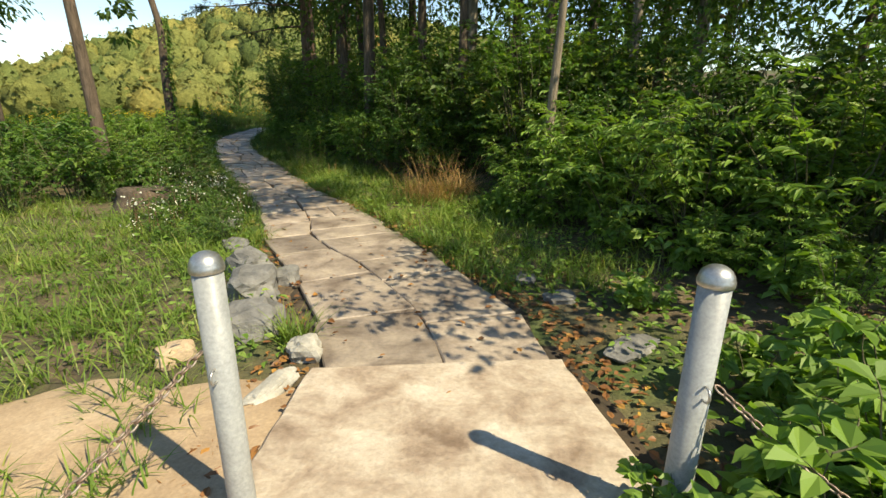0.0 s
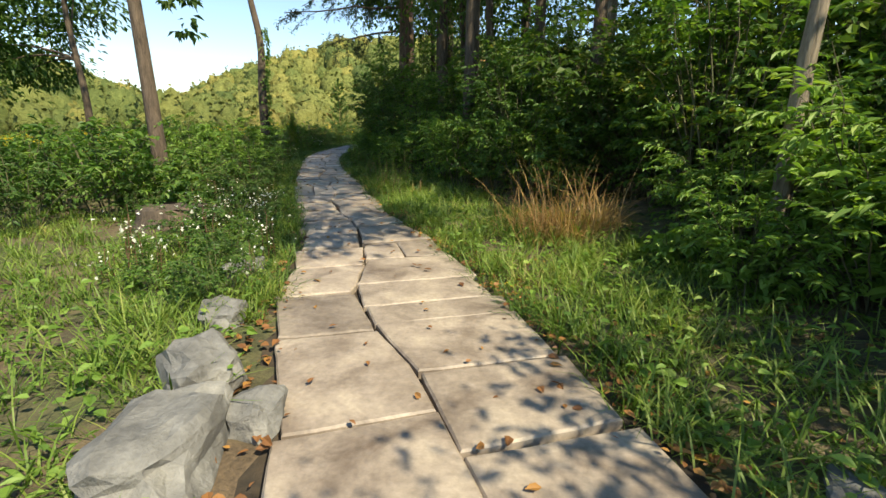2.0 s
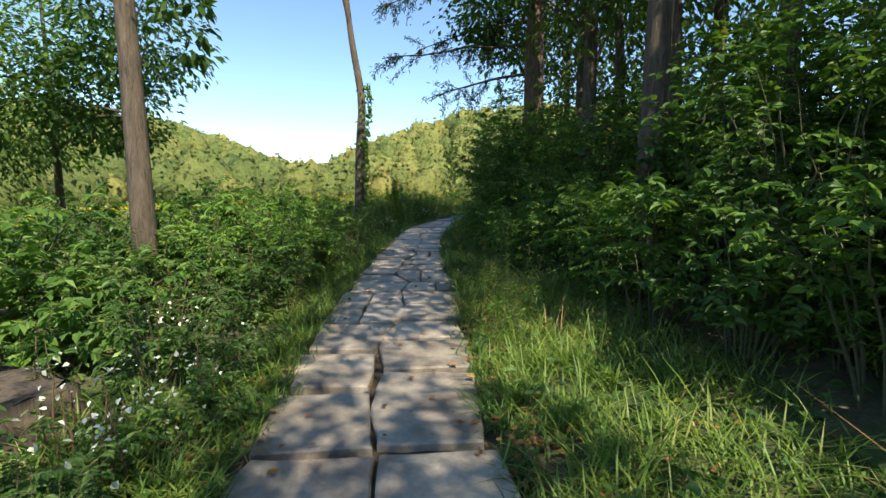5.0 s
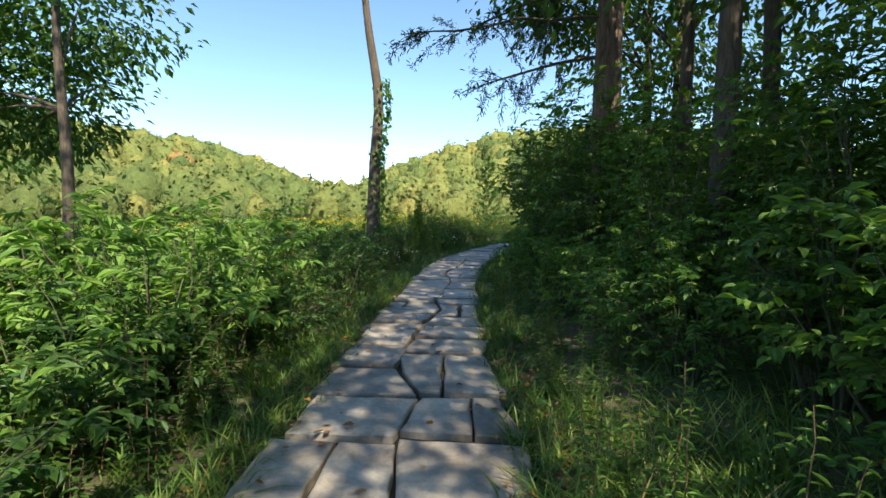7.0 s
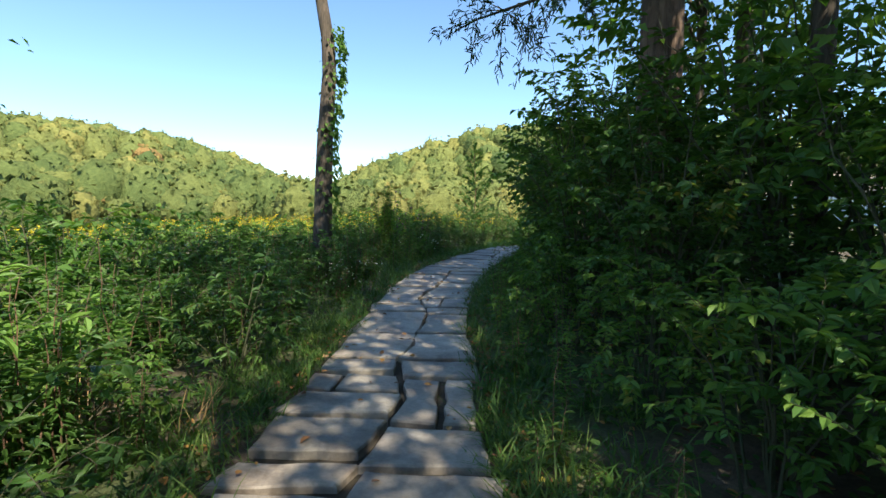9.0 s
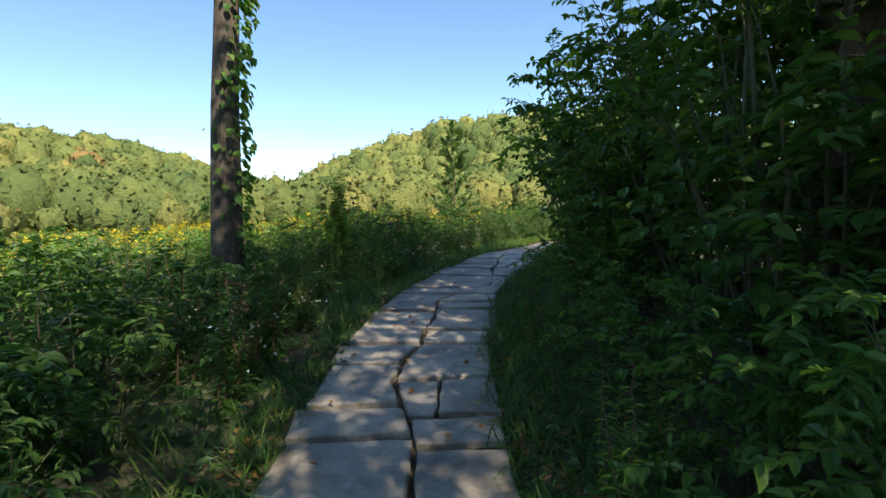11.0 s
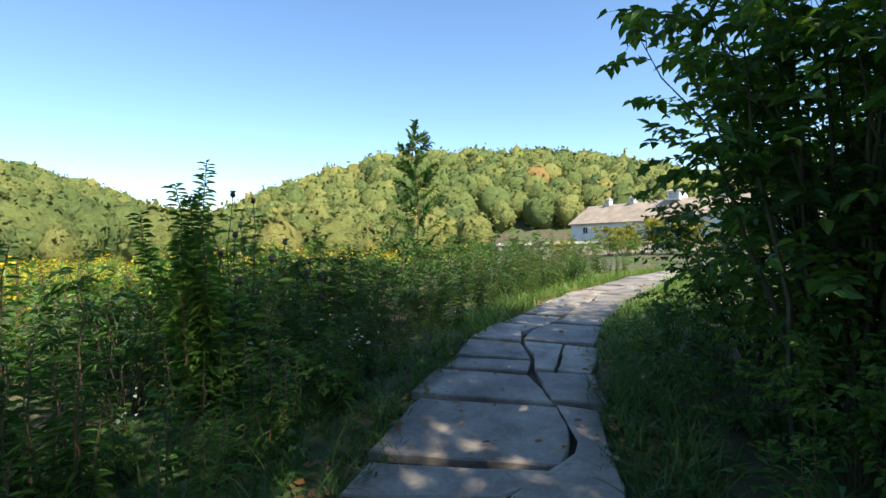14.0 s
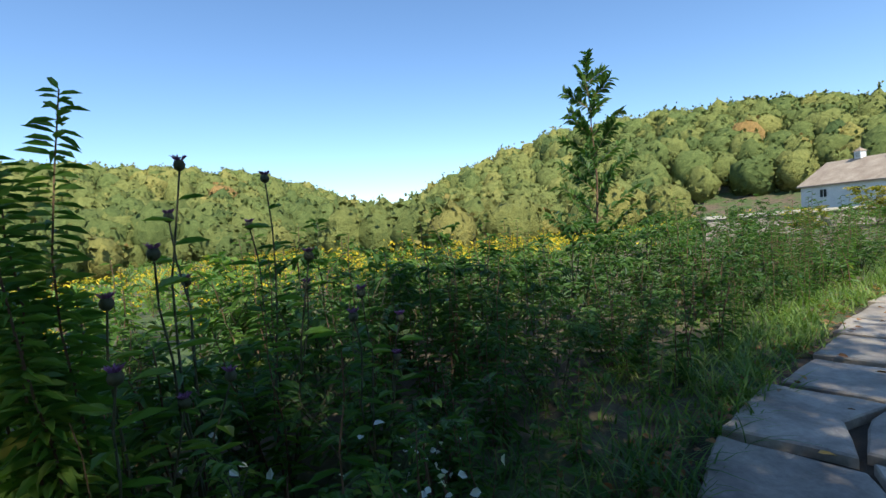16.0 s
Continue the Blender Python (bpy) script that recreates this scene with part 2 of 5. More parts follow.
def level(x, y):
    """The height of the ground (numpy arrays or numbers)."""
    x, y = np.asarray(x, float), np.asarray(y, float)
    z = np.interp(y, PROFILE_Y, PROFILE_Z)
    lx, rx = np.interp(y, LEFT_Y, LEFT_X), np.interp(y, RIGHT_Y, RIGHT_X)
    right, left = np.clip(x - rx - 0.3, 0, 40), np.clip(lx - x - 0.3, 0, 60)
    z = z + 0.09 * np.clip(right, 0, 14) * np.clip((30 - y) / 8, 0, 1)
    z = z - 0.045 * np.clip(left - 1.0, 0, 26)
    z = z + 0.05 * np.sin(x * 1.3 + y * 0.7) * np.clip((right + left) / 1.5, 0, 1)
    dx, dy = x + 8.0, y - 20.0
    r, az = np.hypot(dx, dy), np.degrees(np.arctan2(-dx, dy))
    el = np.interp(az, SKY_AZ, SKY_EL)
    near, far = np.where(az > 43, 75.0, 95.0), np.where(az > 43, 240.0, 170.0)
    near = 95 + (75 - 95) * np.clip((az - 35) / 16, 0, 1)
    far = 170 + (240 - 170) * np.clip((az - 35) / 16, 0, 1)
    s = np.clip((r - near) / (far - near), 0, 1)
    top = np.maximum(far * np.tan(np.radians(el)) - 6.0, 0)
    z = z + top * s * s * (3 - 2 * s)
    return z


def h(x, y):
    return float(level(x, y))


def raw_mesh(name, verts, faces, mats, index=None, smooth=False):
    me = bpy.data.meshes.new(name)
    verts, faces = np.asarray(verts, np.float32), np.asarray(faces, np.int32)
    k = faces.shape[1]
    me.vertices.add(len(verts))
    me.vertices.foreach_set("co", verts.ravel())
    me.loops.add(faces.size)
    me.loops.foreach_set("vertex_index", faces.ravel())
    me.polygons.add(len(faces))
    me.polygons.foreach_set("loop_start", np.arange(0, faces.size, k, dtype=np.int32))
    for m in mats:
        me.materials.append(m)
    if index is not None:
        me.polygons.foreach_set("material_index", np.asarray(index, np.int32))
    me.polygons.foreach_set("use_smooth", np.full(len(faces), smooth))
    me.update(calc_edges=True)
    return me


def part(name, data, parent=None, label=""):
    """A mesh object under a thing or a part of it."""
    ob = new(name, data)
    ob.parent = parent
    return tagged(ob, label) if label else ob


def empty(name, m, label, category, group="", kind=""):
    ob = new(name)
    ob.empty_display_size = 0.2
    ob.matrix_world = m
    return tagged(ob, label, category, group, kind)


def from_bm(bm, name, mats, smooth=True):
    me = bpy.data.meshes.new(name)
    bm.to_mesh(me)
    bm.free()
    for m in mats if isinstance(mats, (list, tuple)) else [mats]:
        me.materials.append(m)
    me.polygons.foreach_set("use_smooth", np.full(len(me.polygons), smooth))
    return me


def ground_sheet():
    near_x = np.concatenate([np.geomspace(-900, -24, 60), np.arange(-23.5, 12, 0.35), np.geomspace(12.5, 900, 50)])
    near_y = np.concatenate([-np.geomspace(900, 8, 40), np.arange(-7.5, 46, 0.4), np.geomspace(46.5, 900, 70)])
    gx, gy = np.meshgrid(near_x, near_y)
    gz = level(gx, gy)
    lx, rx = np.interp(gy, LEFT_Y, LEFT_X), np.interp(gy, RIGHT_Y, RIGHT_X)
    under = (gx > lx - 0.15) & (gx < rx + 0.15) & (gy < 42) & (gy > -4)
    gz = gz - 0.05 * under
    n, m = len(near_x), len(near_y)
    i = np.arange(n * m).reshape(m, n)
    f = np.stack([i[:-1, :-1], i[:-1, 1:], i[1:, 1:], i[1:, :-1]], -1).reshape(-1, 4)
    return raw_mesh("ground", np.stack([gx, gy, gz], -1).reshape(-1, 3), f, [GROUND], smooth=True)


tagged(new("ground", ground_sheet()), "dark leaf-strewn soil of a wooded valley floor", "ground", kind="structure")


# ---- plant kit ----
def unit(v):
    return v / np.maximum(np.linalg.norm(v, axis=-1, keepdims=True), 1e-9)


def leaf_geometry(base, axis, size, slim, rng, fold=0.25, droop=0.25, up=None, simple=False):
    """Folded pointed leaves: six corners and two faces each. base, axis: (n, 3); size: (n,)."""
    n = len(base)
    axis = unit(axis)
    ref = np.tile([0.0, 0.0, 1.0], (n, 1)) if up is None else up
    ref = ref + rng.normal(0, 0.35, (n, 3))
    side = unit(np.cross(axis, ref))
    normal = np.cross(side, axis)
    s = size[:, None]
    w = s * slim * 0.5
    if simple:
        mid = base + axis * s * 0.45 + normal * w * fold
        v = np.stack([base, mid + side * w, base + axis * s - normal * s * droop, mid - side * w], 1)
        return v.reshape(-1, 3), np.arange(n * 4).reshape(n, 4)
    v = np.empty((n, 6, 3))
    v[:, 0] = base
    v[:, 1] = base + axis * s * 0.3 - side * w + normal * w * fold
    v[:, 2] = base + axis * s * 0.68 - side * w * 0.72 + normal * (w * fold - s * droop * 0.25)
    v[:, 3] = base + axis * s - normal * s * droop
    v[:, 4] = base + axis * s * 0.68 + side * w * 0.72 + normal * (w * fold - s * droop * 0.25)
    v[:, 5] = base + axis * s * 0.3 + side * w + normal * w * fold
    i = np.arange(n)[:, None] * 6
    f = np.concatenate([i + np.array([[0, 3, 2, 1]]), i + np.array([[0, 5, 4, 3]])], 0)
    return v.reshape(-1, 3), f


def tubes(points, radii, sides=4):
    """Tapered tubes along polylines. points: (n, k, 3); radii: (n, k)."""
    n, k, _ = points.shape
    d = unit(np.gradient(points, axis=1))
    ref = np.where(np.abs(d[..., 2:3]) > 0.9, np.array([1.0, 0, 0]), np.array([0, 0, 1.0]))
    a = unit(np.cross(d, ref))
    b = np.cross(d, a)
    ang = np.arange(sides) * 2 * np.pi / sides
    ring = points[:, :, None] + radii[:, :, None, None] * (np.cos(ang)[:, None] * a[:, :, None] + np.sin(ang)[:, None] * b[:, :, None])
    idx = np.arange(n * k * sides).reshape(n, k, sides)
    nxt = np.roll(idx, -1, 2)
    f = np.stack([idx[:, :-1], nxt[:, :-1], nxt[:, 1:], idx[:, 1:]], -1).reshape(-1, 4)
    return ring.reshape(-1, 3), f


def merge(chunks):
    verts, faces, index, off = [], [], [], 0
    for v, f, m in chunks:
        verts.append(v), faces.append(f + off), index.append(np.full(len(f), m))
        off += len(v)
    return np.concatenate(verts), np.concatenate(faces), np.concatenate(index)


def curve_points(start, direction, length, k, rng, sag=0.0, wander=0.08):
    """Polylines from start (n,3) along direction (n,3) that wander and sag."""
    n = len(start)
    t = np.linspace(0, 1, k)
    p = start[:, None] + direction[:, None] * (length[:, None, None] * t[None, :, None])
    w = np.cumsum(rng.normal(0, wander, (n, k, 3)), 1) * (length[:, None, None] / k)
    w -= w[:, :1]
    p = p + w
    p[..., 2] -= sag * length[:, None] * t ** 2
    return p


def shrub_meshes(seed, height, radius, stems, twigs, leaves, size, slim, leaf, stem, lean=0.5, low=0.15, simple=False):
    """A shrub: arching stems from the base, side twigs along them, leaves along the twigs."""
    rng = np.random.default_rng(seed)
    az = rng.uniform(0, 2 * np.pi, stems)
    out = radius * np.sqrt(rng.uniform(0.05, 1, stems))
    hh = height * rng.uniform(0.6, 1.05, stems) * (1 - lean * 0.5 * (out / radius) ** 2)
    tip = np.stack([np.cos(az) * out, np.sin(az) * out, hh], -1)
    base = np.stack([np.cos(az), np.sin(az), np.zeros(stems)], -1) * rng.uniform(0, 0.25 * radius, (stems, 1))
    mid = base * 0.5 + tip * np.array([0.35, 0.35, 0.62])
    t = np.linspace(0, 1, 8)[None, :, None]
    p = (1 - t) ** 2 * base[:, None] + 2 * t * (1 - t) * mid[:, None] + t ** 2 * tip[:, None]
    p = p + np.cumsum(rng.normal(0, 0.02 * height, p.shape), 1) * t
    r0 = 0.006 + 0.004 * height
    sv, sf = tubes(p, np.linspace(r0, 0.002, 8)[None].repeat(stems, 0))
    # twigs
    si = np.repeat(np.arange(stems), twigs)
    tt = rng.uniform(low, 1, stems * twigs) ** 0.8
    k = tt * 6.999
    i0 = k.astype(int)
    fr = (k - i0)[:, None]
    start = p[si, i0] * (1 - fr) + p[si, i0 + 1] * fr
    ax = unit(p[si, i0 + 1] - p[si, i0])
    d = unit(rng.normal(0, 1, (len(si), 3)) * [1, 1, 0.5] + ax * 0.5 + [0, 0, 0.15] + unit(start * [1, 1, 0]) * 0.5)
    ln = radius * rng.uniform(0.25, 0.6, len(si)) * (1.15 - 0.5 * tt)
    tp = curve_points(start, d, ln, 4, rng, 0.25)
    tv, tf = tubes(tp, np.linspace(0.004, 0.0015, 4)[None].repeat(len(si), 0), 3)
    # leaves
    li = np.repeat(np.arange(len(si)), leaves)
    lt = np.tile((np.arange(leaves) + 0.5) / leaves, len(si)) ** 0.8 * 2.999
    j0 = lt.astype(int)
    fr = (lt - j0)[:, None]
    lb = tp[li, j0] * (1 - fr) + tp[li, j0 + 1] * fr
    la = unit(tp[li, j0 + 1] - tp[li, j0])
    side = unit(np.cross(la, [0, 0, 1.0])) * np.where(np.arange(len(li)) % 2, 1, -1)[:, None]
    axis = la * 0.5 + side * 0.9 + rng.normal(0, 0.3, la.shape) - [0, 0, 0.15]
    lv, lf = leaf_geometry(lb, axis, size * rng.uniform(0.55, 1.25, len(li)), slim, rng, simple=simple)
    v, f, m = merge([(sv, sf, 0), (tv, tf, 0)])
    return raw_mesh("stems", v, f, [stem]), raw_mesh("foliage", lv, lf, [leaf])


def make_plant(name, meshes, m, label, category, group=""):
    ob = empty(name, m, label, category, group)
    for n, me in zip(("twigwork", "foliage", "plume"), meshes):
        if isinstance(me, list):
            for q in me:
                part("stem", q, ob)
        else:
            tagged(part(n, me, ob), kind="stuff")
    return ob


def put(x, y, turn=0.0, size=1.0, sink=0.03, tilt=0.0):
    return Matrix.Translation((x, y, h(x, y) - sink)) @ Matrix.Rotation(turn, 4, "Z") @ Matrix.Rotation(tilt, 4, "X") @ Matrix.Scale(size, 4)


def place_copy(ob, m):
    c = copy_thing(ob, m)
    c.matrix_basis = m
    return c


class Kind:
    """One kind of plant in several shapes; the first use of each shape makes it, later ones copy it."""

    def __init__(self, name, variants, label, category, group):
        self.name, self.variants, self.tags, self.made = name, variants, (label, category, group), {}

    def add(self, x, y, turn, size, k, sink=0.03, tilt=0.0, label=""):
        k = k % len(self.variants)
        m = put(x, y, turn, size, sink, tilt)
        if k in self.made:
            ob = place_copy(self.made[k], m)
        else:
            ob = self.made[k] = make_plant(self.name, self.variants[k], m, *self.tags)
        if label:
            tagged(ob, label)
        return ob


def crown_mesh(seed, centre_h, rx, rz, clusters, per, size, slim, leaf, hollow=0.35):
    """A crown of leaf sprays: clusters scattered through an uneven ellipsoid, with gaps between."""
    rng = np.random.default_rng(seed)
    d = unit(rng.normal(0, 1, (clusters, 3)))
    lump = 1 + 0.25 * np.sin(d[:, 0] * 5 + seed) * np.cos(d[:, 1] * 4 + d[:, 2] * 3)
    r = (hollow + (1 - hollow) * rng.uniform(0, 1, clusters) ** 0.5) * lump
    c = d * r[:, None] * [rx, rx, rz] + [0, 0, centre_h]
    li = np.repeat(np.arange(clusters), per)
    spread = 0.16 * rx
    off = rng.normal(0, 1, (len(li), 3)) * [spread, spread, spread * 0.45]
    base = c[li] + off
    axis = unit(off + d[li] * spread * 0.7) + rng.normal(0, 0.3, off.shape) - [0, 0, 0.3]
    v, f = leaf_geometry(base, axis, size * rng.uniform(0.6, 1.2, len(li)), slim, rng, simple=size > 0.15)
    return raw_mesh("crown", v, f, [leaf]), c


def trunk_mesh(seed, points, radius, crown_points, bark, sides=10, limbs=9, flare=1.35):
    """A tapered trunk through the given heights and offsets, with limbs to points of the crown."""
    rng = np.random.default_rng(seed)
    ctrl = np.array(points, float)
    zz = np.linspace(ctrl[0, 2], ctrl[-1, 2], 16)
    p = np.stack([np.interp(zz, ctrl[:, 2], ctrl[:, 0]), np.interp(zz, ctrl[:, 2], ctrl[:, 1]), zz], -1)
    p[1:-1] = (p[:-2] + p[1:-1] * 2 + p[2:]) / 4
    t = np.linspace(0, 1, 16)
    rad = radius * (1 - 0.75 * t)
    rad[0] *= flare
    chunks = [(*tubes(p[None], rad[None], sides), 0)]
    if len(crown_points):
        pick = crown_points[rng.choice(len(crown_points), min(limbs, len(crown_points)), replace=False)]
        k = np.clip((np.interp(pick[:, 2] * 0.8, p[:, 2], np.arange(16))).astype(int), 6, 14)
        s = p[k]
        u = np.linspace(0, 1, 6)[None, :, None]
        mid = s * 0.5 + pick * 0.5 + [0, 0, 0.4]
        lp = (1 - u) ** 2 * s[:, None] + 2 * u * (1 - u) * mid[:, None] + u ** 2 * pick[:, None]
        lr = (radius * 0.33 * np.linspace(1, 0.15, 6))[None].repeat(len(pick), 0)
        chunks.append((*tubes(lp, lr, 5), 0))
    v, f, m = merge(chunks)
    return raw_mesh("trunk", v, f, [bark], smooth=True)


def tree(name, x, y, radius, points, crown, bark, leaf, label, seed, size=0.16, slim=0.55, group="trees along the path"):
    ob = empty(name, put(x, y, 0, 1, 0.06), label, "tree", group)
    cp = np.zeros((0, 3))
    crowns = []
    for ch, ox, oy, rx, rz, clusters, per in crown:
        me, c = crown_mesh(seed, ch, rx, rz, clusters, per, size, slim, leaf)
        co = np.empty(len(me.vertices) * 3, np.float32)
        me.vertices.foreach_get("co", co)
        co = co.reshape(-1, 3) + np.array([ox, oy, 0], np.float32)
        me.vertices.foreach_set("co", co.ravel())
        me.update()
        crowns.append(me)
        cp = np.concatenate([cp, c + [ox, oy, 0]])
        seed += 7
    part("trunk", trunk_mesh(seed, points, radius, cp, bark), ob)
    for me in crowns:
        part("crown", me, ob)
    return ob


def grass_patch(seed, spots, height, blades, width, leaf, spread=0.09, sag=0.45):
    """Tufts of arching blades at spots (x, y, scale)."""
    rng = np.random.default_rng(seed)
    s = np.array(spots, float)
    i = np.repeat(np.arange(len(s)), blades)
    n = len(i)
    base = np.stack([s[i, 0], s[i, 1], np.zeros(n)], -1)
    base[:, :2] += rng.normal(0, spread, (n, 2)) * s[i, 2:3]
    base[:, 2] = level(base[:, 0], base[:, 1]) - 0.02
    ln = height * s[i, 2] * rng.uniform(0.45, 1.15, n)
    d = unit(np.stack([rng.normal(0, 0.38, n), rng.normal(0, 0.38, n), np.ones(n)], -1))
    t = np.linspace(0, 1, 4)
    p = base[:, None] + d[:, None] * (ln[:, None, None] * t[None, :, None])
    bend = unit(d * [1, 1, 0] + rng.normal(0, 0.1, (n, 3)) * [1, 1, 0])
    sg = sag * rng.uniform(0.3, 1.4, n)
    p = p + (bend[:, None] * sg[:, None, None] - np.array([0, 0, 1.0]) * (sg * 0.75)[:, None, None]) * (ln[:, None, None] * (t ** 2)[None, :, None])
    side = unit(np.cross(bend, [0, 0, 1.0]))
    w = width * rng.uniform(0.6, 1.3, n)[:, None, None] * np.array([0.8, 1.0, 0.7, 0.08])[None, :, None]
    v = np.stack([p - side[:, None] * w, p + side[:, None] * w], 2).reshape(n, 8, 3)
    k = np.arange(n)[:, None] * 8
    f = np.concatenate([k + np.array([[0, 1, 3, 2]]), k + np.array([[2, 3, 5, 4]]), k + np.array([[4, 5, 7, 6]])], 0)
    return raw_mesh("grass", v.reshape(-1, 3), f, [leaf])


# ---- far woods ----
def far_woods():
    """Tree crowns over both valley sides: lumpy domes with sprays of foliage on them."""
    rng = np.random.default_rng(11)
    pts = []
    while len(pts) < 1900:
        az = rng.uniform(-30, 100)
        near = 40 if az > 13 else 112
        far = 170 + (240 - 170) * np.clip((az - 35) / 16, 0, 1)
        r = near + (far + 14 - near) * rng.uniform(0, 1) ** 0.75
        if r < 85 and rng.uniform() > (0.75 if az < 40 else 0.25):
            continue
        x, y = -8 - r * np.sin(np.radians(az)), 20 + r * np.cos(np.radians(az))
        pts.append((x, y, rng.uniform(0.75, 1.35) * (1.0 if r > 85 else 0.62)))
    p = np.array(pts)
    hue = np.clip(rng.normal(0.46, 0.19, len(p)) + 0.12 * np.sin(p[:, 0] * 0.05) * np.cos(p[:, 1] * 0.04), 0, 1)
    foot = np.stack([p[:, 0], p[:, 1], level(p[:, 0], p[:, 1])], -1)
    bm = bmesh.new()
    bmesh.ops.create_icosphere(bm, subdivisions=2, radius=1.0)
    bm.verts.ensure_lookup_table()
    sv = np.array([v.co[:] for v in bm.verts])
    sf = np.array([[v.index for v in f.verts] for f in bm.faces])
    bm.free()
    n = len(p)
    ph = rng.uniform(0, 6.28, (n, 1, 4))
    lump = 1 + 0.2 * np.sin(sv[None, :, 0] * 4 + ph[..., 0]) * np.sin(sv[None, :, 1] * 4 + ph[..., 1]) + 0.16 * np.sin(sv[None, :, 2] * 6 + ph[..., 2]) * np.sin(sv[None, :, 0] * 7 + ph[..., 3])
    lump = lump + rng.normal(0, 0.06, lump.shape)
    R = 2.9 * p[:, 2]
    core = sv[None] * (lump * R[:, None])[..., None] * [1, 1, 1.25]
    core = core + (foot + np.stack([0 * R, 0 * R, R * 1.0], -1))[:, None]
    cf = (sf[None] + (np.arange(n) * len(sv))[:, None, None]).reshape(-1, 3)
    cf = np.concatenate([cf, cf[:, 2:3]], 1)
    # sprays
    per = 105
    i = np.repeat(np.arange(n), per)
    k = rng.integers(0, len(sv), len(i))
    base = core[i, k]
    out = unit(base - (foot[i] + np.stack([0 * R[i], 0 * R[i], R[i]], -1)))
    base = base + out * rng.uniform(-0.3, 0.2, (len(i), 1)) + rng.normal(0, 0.3, base.shape)
    a = unit(rng.normal(0, 1, base.shape) + out)
    b = unit(np.cross(a, out + rng.normal(0, 0.5, base.shape)))
    s = rng.uniform(0.35, 0.8, (len(i), 1)) * np.sqrt(p[i, 2:3])
    q = np.stack([base, base + a * s * 0.6 + b * s * 0.5, base + a * s * 1.3, base + a * s * 0.6 - b * s * 0.5], 1).reshape(-1, 3)
    qf = np.arange(len(i) * 4).reshape(-1, 4)
    v, f, _ = merge([(core.reshape(-1, 3), cf, 0), (q, qf, 0)])
    me = bpy.data.meshes.new("far_woods")
    cut = len(cf)
    tri = cf[:, :3]
    loops = np.concatenate([tri.ravel(), f[cut:].ravel()]).astype(np.int32)
    starts = np.concatenate([np.arange(cut) * 3, cut * 3 + np.arange(len(qf)) * 4]).astype(np.int32)
    me.vertices.add(len(v))
    me.vertices.foreach_set("co", v.astype(np.float32).ravel())
    me.loops.add(len(loops))
    me.loops.foreach_set("vertex_index", loops)
    me.polygons.add(len(starts))
    me.polygons.foreach_set("loop_start", starts)
    me.materials.append(WOODS)
    me.update(calc_edges=True)
    tint = me.attributes.new("tree", "FLOAT", "POINT")
    spray_hue = np.repeat(np.clip(hue[i] + rng.normal(0, 0.06, len(i)), 0, 1), 4)
    tint.data.foreach_set("value", np.concatenate([np.repeat(hue, len(sv)), spray_hue]).astype(np.float32))
    return me


tagged(new("far_woods", far_woods()), "wooded valley sides turning yellow-green in early autumn", "woods", kind="stuff")


# ---- barn ----
def box_bm(bm, lo, hi):
    r = bmesh.ops.create_cube(bm, size=1.0)
    for v in r["verts"]:
        v.co = Vector([lo[i] + (v.co[i] + 0.5) * (hi[i] - lo[i]) for i in range(3)])
    return r["verts"]


def box(name, lo, hi, mat, parent, bevel=0.0, label=""):
    bm = bmesh.new()
    box_bm(bm, lo, hi)
    if bevel:
        bmesh.ops.bevel(bm, geom=bm.edges[:], offset=bevel, segments=2, affect="EDGES")
    return part(name, from_bm(bm, name, mat, False), parent, label)


def gable_roof(name, x0, x1, depth, eave, ridge, over, mat, parent, thick=0.18):
    """A roof of two slabs over a block that runs along x, its front at y = 0."""
    bm = bmesh.new()
    prof = [(-over, eave - 0.25), (depth / 2, ridge), (depth + over, eave - 0.25)]
    ring = [(y, z) for y, z in prof] + [(y, z - thick) for y, z in reversed(prof)]
    a = [bm.verts.new((x0 - over, y, z)) for y, z in ring]
    b = [bm.verts.new((x1 + over, y, z)) for y, z in ring]
    for i in range(6):
        j = (i + 1) % 6
        bm.faces.new((a[i], a[j], b[j], b[i]))
    bm.faces.new(a[::-1][0:2] + a[::-1][4:6])
    bm.faces.new(a[1:3] + a[3:5])
    bm.faces.new(b[0:2] + b[4:6])
    bm.faces.new(b[1:3] + b[3:5])
    bmesh.ops.recalc_face_normals(bm, faces=bm.faces[:])
    return part(name, from_bm(bm, name, mat, False), parent)


def cupola(x, y, z, w, hgt, parent):
    """A roof vent: louvred box, flared cap and finial."""
    c = box("cupola", (x - w / 2, y - w / 2, z), (x + w / 2, y + w / 2, z + hgt), WHITEWASH, parent)
    for k in range(4):
        zz = z + hgt * (0.25 + 0.16 * k)
        box("louvre", (x - w * 0.36, y - w / 2 - 0.03, zz), (x + w * 0.36, y - w / 2, zz + hgt * 0.06), WALL_STONE, c)
    bm = bmesh.new()
    bmesh.ops.create_cone(bm, cap_ends=True, segments=4, radius1=w * 0.9, radius2=0.04, depth=hgt * 0.5, matrix=Matrix.Translation((x, y, z + hgt * 1.25)) @ Matrix.Rotation(radians(45), 4, "Z"))
    part("cap", from_bm(bm, "cap", ROOFING, False), c)
    bm = bmesh.new()
    bmesh.ops.create_cone(bm, cap_ends=True, segments=6, radius1=0.035, radius2=0.01, depth=hgt * 0.5, matrix=Matrix.Translation((x, y, z + hgt * 1.7)))
    part("finial", from_bm(bm, "finial", STEEL, False), c)


